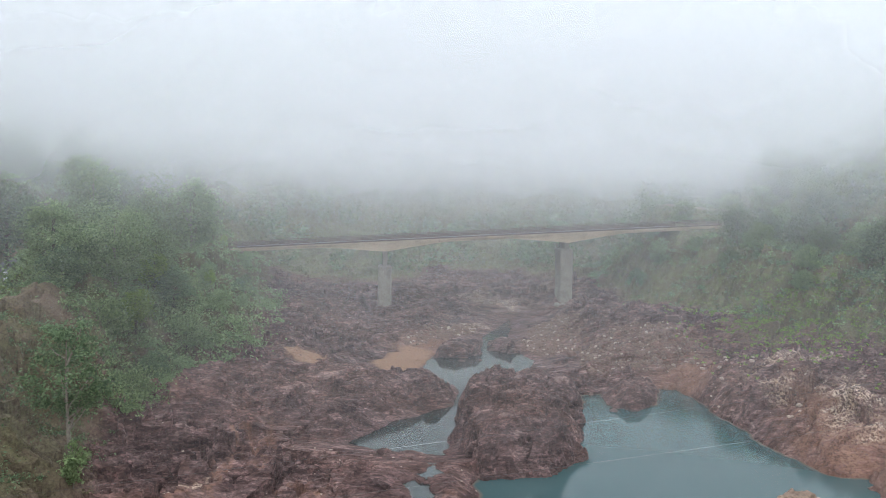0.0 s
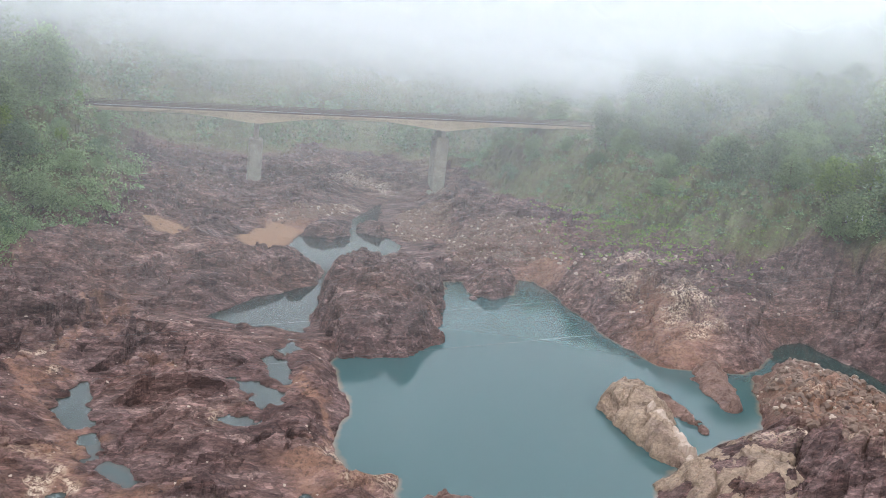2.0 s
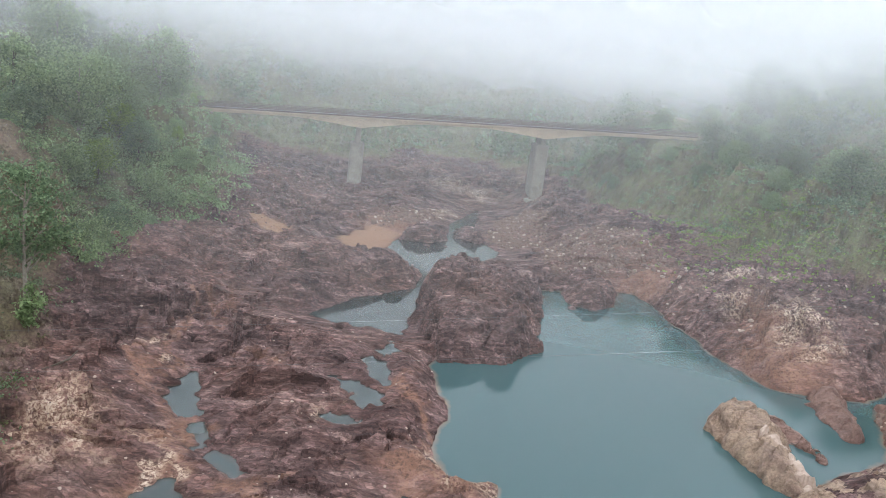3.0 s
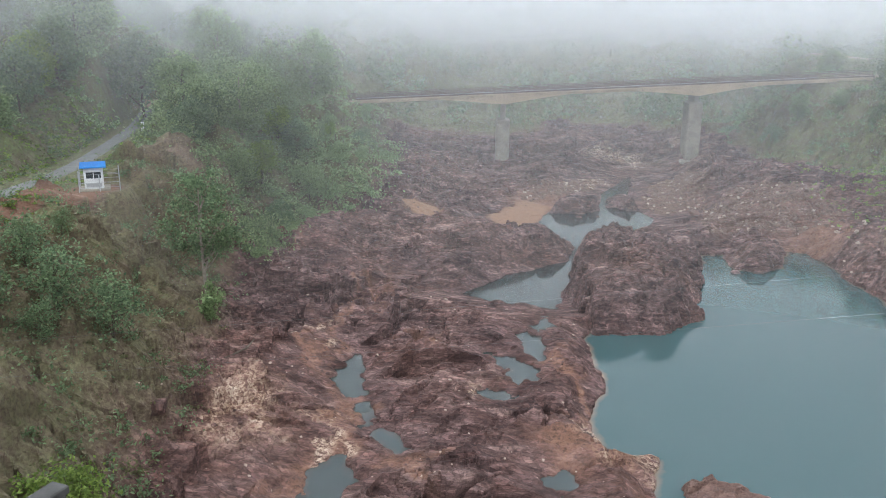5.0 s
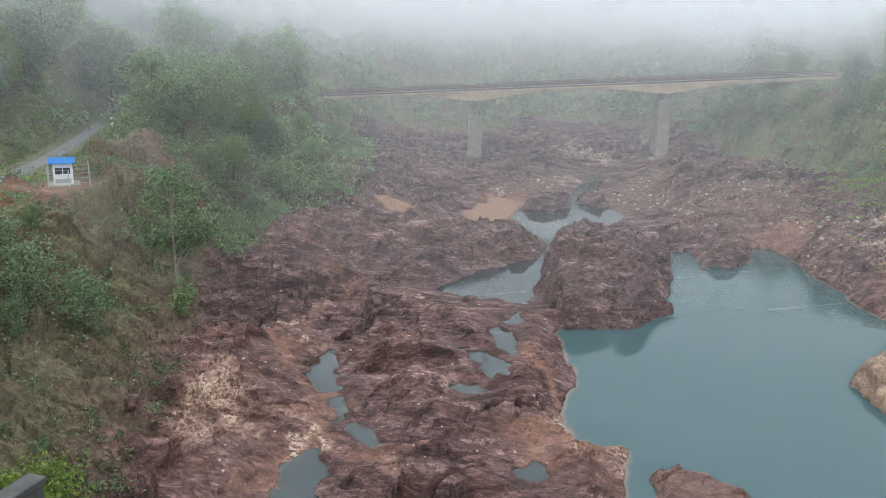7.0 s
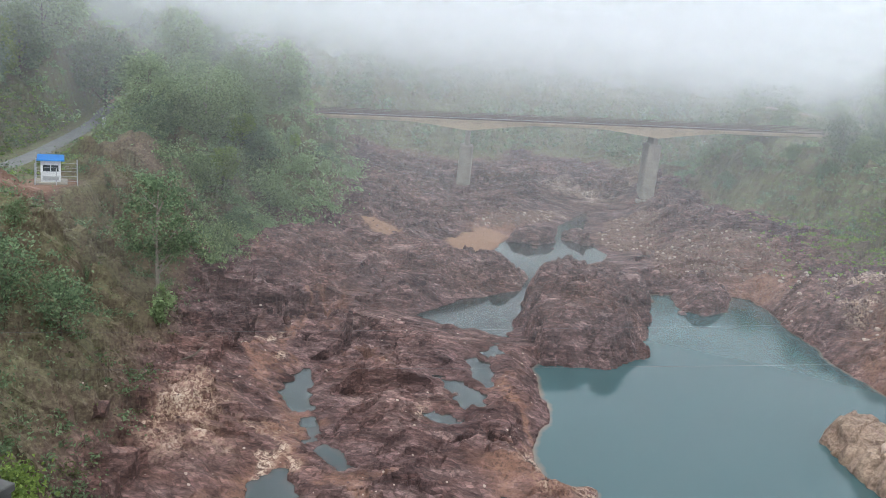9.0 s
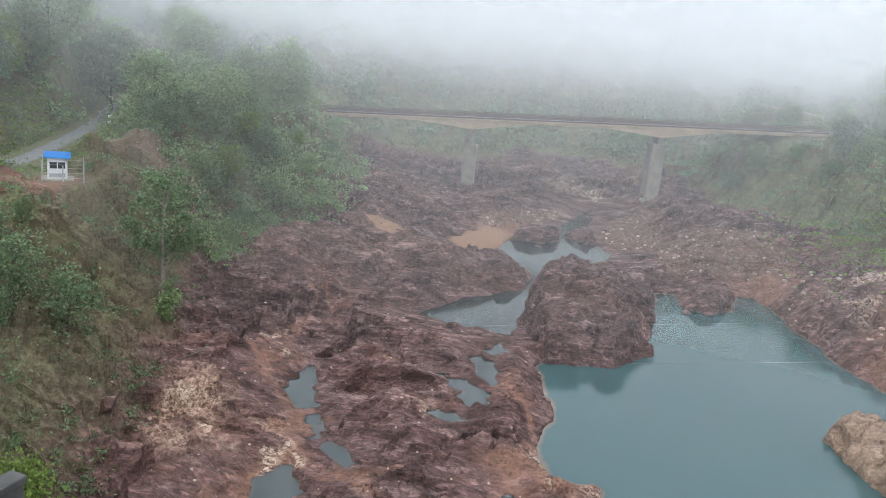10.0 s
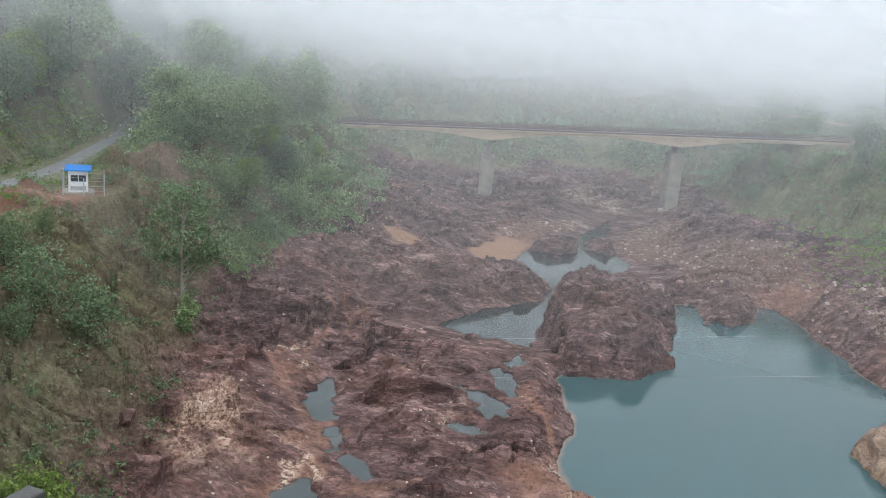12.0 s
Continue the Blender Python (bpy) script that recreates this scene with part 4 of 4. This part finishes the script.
def post_sign(x, y, z, h, w, board, label):
    top = new("road_sign")
    top.matrix_world = pose(x, y, z, 0, 0, 25)
    tagged(top, label, "sign")
    part("pole", box(bmesh.new(), (-0.07, -0.07, -0.5), (0.07, 0.07, h), 0.02), WHITE, top)
    part("board", box(bmesh.new(), (-w / 2, -0.13, h - board), (w / 2, -0.073, h), 0.02), WHITE, top, "plain white board")


post_sign(-48.3, 120.7, ground_at(-48.3, 120.7), 19.9 - ground_at(-48.3, 120.7), 0.8, 0.9, "small white board on a post above the trees")
bm = bmesh.new()
box(bm, (-0.2, -0.15, -0.4), (0.2, 0.15, 1.5), 0.05)
marker = part("marker_post", bm, WHITE)
marker.matrix_world = pose(-51.0, 96.2, ground_at(-51.0, 96.2), 0, 0, 20)
tagged(marker, "stout white marker post beside the track", "post")

# concrete wall head close below the camera
bm = bmesh.new()
box(bm, (-0.42, -9.0, -14.0), (0.0, 0.0, 0.0), 0.04)
box(bm, (-0.47, -9.06, -0.2), (0.05, 0.05, 0.015), 0.03)
wall = part("retaining_wall", bm, CONCRETE_DARK)
wall.matrix_world = pose(-10.5, 15.2, 15.0, 0, 0, -14)
tagged(wall, "grey weathered concrete wall end with a flat coping", "wall")

low = part("roadside_wall", box(bmesh.new(), (-2.6, -0.25, -0.8), (2.6, 0.25, 1.3), 0.05), GIRDER)
low.matrix_world = pose(-66.5, 127.0, ground_at(-66.5, 127.0), 0, 0, 30)
tagged(low, "low pale wall at the bend of the track", "wall")

# a white notice board on two legs beside the eastern road
board = new("notice_board")
board.matrix_world = pose(72.5, 86.5, ground_at(72.5, 86.5), 0, 0, -40)
tagged(board, "white notice board on two legs among the bushes", "sign")
for sx in (-0.8, 0.8):
    part("leg", box(bmesh.new(), (sx - 0.05, -0.05, -0.5), (sx + 0.05, 0.05, 2.2), 0.01), STEEL, board)
part("panel", box(bmesh.new(), (-1.0, -0.09, 1.3), (1.0, -0.053, 2.5), 0.02), WHITE, board, "plain white panel")

# a dead branch on the rock
branch = part("dead_branch", tube(bmesh.new(), [(-1.6, -0.4, 0.35), (-0.5, 0.0, 0.22), (0.6, 0.15, 0.3), (1.6, 0.7, 0.5)], (0.04, 0.07, 0.08, 0.05), 7), BARK_DARK)
branch.matrix_world = pose(-20.4, 50.0, ground_at(-20.4, 50.0), 0, 0, 55)
tagged(branch, "dead grey branch lying on the rock", "branch")

# overhead cables
for dz in (0.0, -1.25):
    pts, n = [], 40
    for k in range(n + 1):
        s = k / n
        x = -60 + 120 * s
        pts.append((x, 22.0, 17.85 + dz + 0.135 * x - 1.2 * 4 * s * (1 - s) + 1.15))
    ob = part("overhead_cable", tube(bmesh.new(), pts, [0.003] * (n + 1), 4), WIRE)
    tagged(ob, "thin overhead cable slung across the valley", "cable", "overhead cables")


# ---- plants ----
def leaf_quads(centres, size, r, up=1.0):
    """Small four-cornered leaves round the given centres."""
    n = len(centres)
    d = r.normal(size=(n, 3)) + (0, 0, up)
    d /= np.linalg.norm(d, axis=1, keepdims=True)
    a = np.cross(d, r.normal(size=(n, 3)))
    a /= np.linalg.norm(a, axis=1, keepdims=True) + 1e-9
    b = np.cross(d, a)
    s = (size * (0.6 + 0.8 * r.rand(n)))[:, None]
    v = np.stack([centres - a * s * 0.6, centres - b * s * 0.32 + d * s * 0.1, centres + a * s * 0.6, centres + b * s * 0.32 + d * s * 0.1], 1)
    return v.reshape(-1, 3), np.arange(4 * n).reshape(n, 4)


def crown_points(height, radius, low, clumps, leaves, r, spread=1.25):
    """Leaf centres in clumps over an uneven crown, hollow inside. Returns them and the clumps' centres."""
    c = r.normal(size=(clumps, 3))
    c /= np.linalg.norm(c, axis=1, keepdims=True)
    c *= (0.45 + 0.55 * r.rand(clumps) ** 0.6)[:, None]
    c[:, 0] *= radius * (0.8 + 0.4 * r.rand())
    c[:, 1] *= radius * (0.8 + 0.4 * r.rand())
    half = (height - low) / 2
    c[:, 2] = low + half + c[:, 2] * half
    size = radius * (0.16 + 0.2 * r.rand(clumps)) * spread
    k = np.repeat(np.arange(clumps), leaves)
    p = r.normal(size=(len(k), 3)) * (size[k])[:, None] * (0.75, 0.75, 0.5) + c[k]
    return p, c


def tree(height, radius, low, seed, leaf, bark, clumps=46, leaves=42, size=0.34, label="", trunk=0.16, spread=1.25):
    """A tapered trunk with limbs and a broken crown of single leaves."""
    r = np.random.RandomState(seed)
    top = new("tree")
    tagged(top, label or "leafy green tree on the bank", "tree")
    p, c = crown_points(height, radius, low, clumps, leaves, r, spread)
    bm = bmesh.new()
    bend = r.normal(size=2) * 0.25
    stem = [Vector((bend[0] * math.sin(s * 2.2), bend[1] * math.sin(s * 2.6), -0.6 + s * (height * 0.86 + 0.6))) for s in np.linspace(0, 1, 9)]
    tube(bm, stem, [trunk * (1 - 0.8 * s) * (1.35 if i == 0 else 1) for i, s in enumerate(np.linspace(0, 1, 9))], 7)
    body = part("trunk", bm, bark, top)
    order = np.argsort(c[:, 2])
    for k in order[:: max(1, len(order) // 9)]:
        z0 = min(max(c[k][2] - 0.35 * height * r.rand() - 0.4, low * 0.8), height * 0.8)
        s = (z0 + 0.6) / (height * 0.86 + 0.6)
        start = Vector((bend[0] * math.sin(s * 2.2), bend[1] * math.sin(s * 2.6), z0))
        end = Vector(c[k])
        mid = (start + end) / 2 + Vector((0, 0, -0.15))
        part("limb", tube(bmesh.new(), [start, mid, end], [trunk * 0.4, trunk * 0.28, trunk * 0.08], 5), bark, body)
    v, f = leaf_quads(p, size, r)
    crown = raw_mesh("crown", v, f, leaf)
    crown.parent = top
    return top


def stand(ob, x, y, s=1.0, turn=0.0, z=None):
    ob.matrix_basis = Matrix.LocRotScale((x, y, ground_at(x, y) if z is None else z), Euler((0, 0, turn)), (s, s, s))


lone = tree(10.9, 2.7, 3.5, 1, LEAF_DARK, BARK, 46, 110, 0.23, "slender tree with a bare pale trunk on the slope", 0.19, 0.9)
stand(lone, -25.3, 56.0)
ivy = tree(3.4, 1.0, 0.6, 44, LEAF, BARK, 16, 60, 0.24, "green shrub at the foot of the slope", 0.05)
stand(ivy, -24.6, 54.6)
slope = tree(6.0, 2.2, 1.9, 2, LEAF_DARK, BARK_DARK, 34, 46, 0.22, "young green tree leaning from the slope", 0.09)
stand(slope, -25.7, 38.2, 0.85)
slope_b = copy_thing(slope, pose(-27.4, 33.6, ground_at(-27.4, 33.6) - 0.8, 0, 0, 130))
slope_d = copy_thing(slope, pose(-23.6, 39.4, ground_at(-23.6, 39.4) - 1.4, 0, 0, 60))
for x, y, s, turn in ((-29.2, 40.6, 0.8, 20), (-26.8, 44.2, 0.55, 200), (-31.6, 48.0, 0.5, 310), (-28.9, 36.2, 0.75, 85), (-24.9, 35.0, 0.6, 250), (-30.6, 54.2, 0.42, 150)):
    copy_thing(slope, pose(x, y, ground_at(x, y) - 0.5, 0, 0, turn) @ Matrix.Scale(s, 4))
bright = tree(2.7, 1.45, 0.3, 3, LEAF_LIGHT, BARK_DARK, 40, 80, 0.17, "bright yellow-green bush beside the wall end", 0.06)
stand(bright, -18.3, 25.6)

KINDS = [tree(9.5, 3.3, 1.6, 10, LEAF, BARK_DARK, 70, 84, 0.3, spread=0.95), tree(8.0, 3.0, 1.2, 11, LEAF_DARK, BARK_DARK, 60, 84, 0.3, spread=0.95), tree(11.5, 3.0, 2.0, 12, LEAF, BARK, 74, 84, 0.3, spread=0.95),
         tree(6.5, 3.1, 0.8, 13, LEAF, BARK_DARK, 56, 84, 0.3, spread=0.95), tree(7.5, 2.5, 1.4, 14, LEAF_LIGHT, BARK_DARK, 50, 84, 0.3, spread=0.95)]
GIVEN = [(0, -40.6, 87.0, 1.0), (2, -35.2, 90.0, 0.95), (0, -34.6, 102.0, 1.0), (2, -35.5, 121.5, 1.25), (1, -30.4, 96.5, 0.9), (3, -27.6, 92.0, 0.9), (3, -25.4, 99.0, 0.9), (4, -28.2, 105.0, 0.9), (0, -30.8, 113.0, 1.0),
         (1, -27.2, 118.0, 1.0), (3, -25.0, 110.0, 0.9), (1, -27.4, 128.0, 1.0), (3, -26.8, 137.0, 1.0), (1, -31.0, 140.0, 1.1), (0, -39.0, 135.0, 1.0), (2, -45.0, 128.0, 1.0), (4, -38.0, 108.0, 1.0), (0, -43.5, 104.0, 1.0),
         (1, -58.0, 90.0, 1.1), (0, -60.5, 99.0, 1.2), (1, -56.5, 80.0, 0.9), (4, -58.5, 86.0, 1.1), (0, -65.0, 108.0, 1.2), (3, -54.0, 72.0, 0.8), (1, -59.0, 112.0, 1.5), (2, -50.5, 121.5, 1.1), (0, -36.0, 97.0, 0.9),
         (3, -29.5, 80.0, 0.6), (1, -29.0, 84.5, 0.55), (3, -33.5, 83.5, 0.75), (4, -31.8, 87.0, 0.7), (1, -38.5, 84.0, 0.75), (3, -27.0, 88.0, 0.6), (4, -33.0, 97.0, 0.8),
         (2, 95.0, 200.0, 1.5), (2, 99.0, 206.0, 1.3), (1, 103.0, 197.0, 1.4), (1, 74.0, 76.0, 1.3), (0, 78.0, 84.0, 1.4), (1, 72.0, 66.0, 1.2), (3, 69.0, 84.0, 1.0), (4, 73.0, 92.0, 1.0), (0, 84.0, 72.0, 1.25), (2, 88.0, 92.0, 1.15), (2, 82.0, 64.0, 1.15), (1, 90.0, 78.0, 1.2), (0, 92.0, 86.0, 1.2)]
rng = random.Random(9)
placed = []
for kind, x, y, s in GIVEN:
    placed.append((kind, x, y, s))
tries = 0
while len(placed) < 225 and tries < 9000:
    tries += 1
    if rng.random() < 0.6:
        x, y = rng.uniform(-125, -22), rng.uniform(62, 175)
        d = float(beyond(np.array([x]), np.array([y]), BANK_WEST)[0])
        if d < (3 if y > 92 else 30):
            continue
    else:
        x, y = rng.uniform(46, 125), rng.uniform(58, 190)
        d = float(beyond(np.array([x]), np.array([y]), BANK_EAST)[0])
        if d < 3:
            continue
    a = np.array([x]), np.array([y])
    if near_line(*a, ROAD)[0] < 6.0 or near_line(*a, ROAD_EAST)[0] < 4.5 or near_line(*a, [(-46, 160.2), (66, 167.5)])[0] < 6 or min(math.hypot(x - p[1], y - p[2]) for p in placed) < (6.4 if x < 0 and y < 130 else 5.0 if x < 0 else 4.2):
        continue
    if math.hypot(x + 37, y - 61) < 9 or (x > 40 and y < 150 and rng.random() < 0.5 and d < 12):
        continue
    placed.append((rng.choice([0, 1, 1, 2, 3, 3, 4]), x, y, rng.uniform(0.7, 1.15) * (0.6 if x > 40 and d < 14 else 1.0)))
placed = [(k, x, y, s * (1.0 if y < 84 or x > 0 or i == 3 else 0.36 if -x / y < 0.29 and y > 100 else 0.5 if -x / y < 0.29 else 0.78 if -x / y < 0.34 else 1.0)) for i, (k, x, y, s) in enumerate(placed)]
first = set()
for kind, x, y, s in placed:
    if kind not in first:
        first.add(kind)
        ob = KINDS[kind]
        stand(ob, x, y, s, rng.uniform(0, 6.28))
    else:
        ob = copy_thing(KINDS[kind], Matrix())
        stand(ob, x, y, s, rng.uniform(0, 6.28))
    tagged(ob, ("leafy green broad-crowned tree on the valley side", "dark green dense tree on the valley side", "tall green tree standing above the others", "low bushy green tree on the bank", "light green young tree on the bank")[kind], group="trees on the valley sides")


def thicket(name, where, count, leaves, size, mat, label, seed, tall=(0.5, 1.6), category="bushes"):
    """Low growth, joined: clumps of leaves set on the ground wherever the test lets them stand."""
    r = np.random.RandomState(seed)
    x0, x1, y0, y1, test = where
    q = np.stack([x0 + r.rand(count * 6) * (x1 - x0), y0 + r.rand(count * 6) * (y1 - y0)], 1)
    q = q[test(q[:, 0], q[:, 1], r)][:count]
    z = land(q[:, 0], q[:, 1])[0]
    h = tall[0] + (tall[1] - tall[0]) * r.rand(len(q)) ** 1.6
    k = np.repeat(np.arange(len(q)), leaves)
    p = r.normal(size=(len(k), 3)) * (0.42, 0.42, 0.3) * h[k][:, None]
    p[:, 2] = np.abs(p[:, 2]) + 0.25 * h[k]
    p += np.stack([q[:, 0], q[:, 1], z], 1)[k]
    v, f = leaf_quads(p, size, r)
    return tagged(raw_mesh(name, v, f, mat), label, category, kind="stuff")


def open_ground(x, y):
    return (near_line(x, y, ROAD) > 2.2) & (near_line(x, y, ROAD_EAST) > 3) & (np.hypot(x + 37.3, y - 61.4) > 3.4) & (near_line(x, y, BROW) > 1.5) & (near_line(x, y, [(-44, 160.2), (62, 166.8)]) > 6.5)


def west_slope(x, y, r):
    d = beyond(x, y, BANK_WEST)
    return (d > 1.5) & (d < 70) & open_ground(x, y) & (r.rand(len(x)) < 0.25 + 0.75 * ease(-0.1, 0.25, fbm(x / 6, y / 6, 91, 3)))


def west_foot(x, y, r):
    d = beyond(x, y, BANK_WEST)
    return (d > 0.8) & (d < 20) & (y + 0.5 * x > 58) & open_ground(x, y)


def west_woods(x, y, r):
    d = beyond(x, y, BANK_WEST)
    return (d > 0.5) & (y > 88) & open_ground(x, y)


def east_slope(x, y, r):
    d = beyond(x, y, BANK_EAST)
    return (d > -1 + 8 * ease(104, 92, y)) & ((d > 9) | (y > 158) | (r.rand(len(x)) < 0.22)) & open_ground(x, y)


def meadow(x, y, r):
    return np.exp(-((x - 56) / 10.0) ** 2 - ((y - 112) / 14.0) ** 2) > r.rand(len(x))


thicket("bushes", (-70, -12, 24, 90, west_slope), 1900, 34, 0.17, LEAF_DARK, "green scrub over the earth slope", 1, (0.4, 1.7))
thicket("bushes", (-70, -12, 24, 95, west_slope), 1700, 24, 0.15, LEAF_DRY, "dry brownish scrub over the earth slope", 2, (0.3, 0.9))
thicket("bushes", (-44, -20, 60, 104, west_foot), 620, 70, 0.24, LEAF, "bushy green growth down to the river bed", 8, (0.9, 2.4))
thicket("bushes", (-90, -18, 88, 180, west_woods), 1700, 30, 0.42, LEAF, "dense green undergrowth below the trees", 3, (1.0, 3.0))
thicket("bushes", (40, 125, 55, 215, east_slope), 3800, 36, 0.34, LEAF_DARK, "dense dark green brush over the bank", 4, (0.9, 2.6))
thicket("bushes", (40, 125, 55, 215, east_slope), 1300, 30, 0.32, LEAF, "green brush over the bank", 5, (0.8, 2.2))
thicket("grass", (38, 84, 84, 140, meadow), 1500, 14, 0.22, LEAF_LIGHT, "yellow-green grass tufts on the shore", 6, (0.25, 0.6), "grass")
thicket("grass", (-58, -30, 44, 110, lambda x, y, r: (near_line(x, y, ROAD) < 7) & open_ground(x, y)), 1500, 14, 0.2, LEAF_LIGHT, "short green grass beside the track", 7, (0.15, 0.45), "grass")


def woods():
    """The far woods on the hills, joined."""
    r = np.random.RandomState(77)
    q = np.stack([-330 + r.rand(9000) * 640, 95 + r.rand(9000) * 360], 1)
    x, y = q.T
    w, e = beyond(x, y, BANK_WEST), beyond(x, y, BANK_EAST)
    far = np.hypot(x, y)
    ok = ((w > 26) | (e > 20) | ((y > 190) & (np.abs(x - 15) > 15)) | (y > 216)) & (far > 165) & (np.abs(np.arctan2(x, y)) < radians(50)) & (near_line(x, y, [(-46, 160.2), (66, 167.5)]) > 9) & open_ground(x, y)
    q = q[ok][:1700]
    z = land(q[:, 0], q[:, 1])[0]
    h = 5.5 + 6.5 * r.rand(len(q)) ** 1.5
    n = 150
    k = np.repeat(np.arange(len(q)), n)
    d = r.normal(size=(len(k), 3))
    d /= np.linalg.norm(d, axis=1, keepdims=True)
    lump = 1 + 0.35 * np.sin(d[:, 0] * 5 + k * 1.7) * np.sin(d[:, 1] * 4 + k * 2.3)
    p = d * (lump * (0.6 + 0.4 * r.rand(len(k))))[:, None] * np.stack([h[k] * 0.4, h[k] * 0.4, h[k] * 0.5], 1)
    p[:, 2] += h[k] * 0.5
    p += np.stack([q[:, 0], q[:, 1], z], 1)[k]
    v, f = leaf_quads(p, 0.85, r)
    return tagged(raw_mesh("woods", v, f, LEAF_DARK), "dark wooded hillsides fading into the mist", "trees", kind="stuff")


woods()


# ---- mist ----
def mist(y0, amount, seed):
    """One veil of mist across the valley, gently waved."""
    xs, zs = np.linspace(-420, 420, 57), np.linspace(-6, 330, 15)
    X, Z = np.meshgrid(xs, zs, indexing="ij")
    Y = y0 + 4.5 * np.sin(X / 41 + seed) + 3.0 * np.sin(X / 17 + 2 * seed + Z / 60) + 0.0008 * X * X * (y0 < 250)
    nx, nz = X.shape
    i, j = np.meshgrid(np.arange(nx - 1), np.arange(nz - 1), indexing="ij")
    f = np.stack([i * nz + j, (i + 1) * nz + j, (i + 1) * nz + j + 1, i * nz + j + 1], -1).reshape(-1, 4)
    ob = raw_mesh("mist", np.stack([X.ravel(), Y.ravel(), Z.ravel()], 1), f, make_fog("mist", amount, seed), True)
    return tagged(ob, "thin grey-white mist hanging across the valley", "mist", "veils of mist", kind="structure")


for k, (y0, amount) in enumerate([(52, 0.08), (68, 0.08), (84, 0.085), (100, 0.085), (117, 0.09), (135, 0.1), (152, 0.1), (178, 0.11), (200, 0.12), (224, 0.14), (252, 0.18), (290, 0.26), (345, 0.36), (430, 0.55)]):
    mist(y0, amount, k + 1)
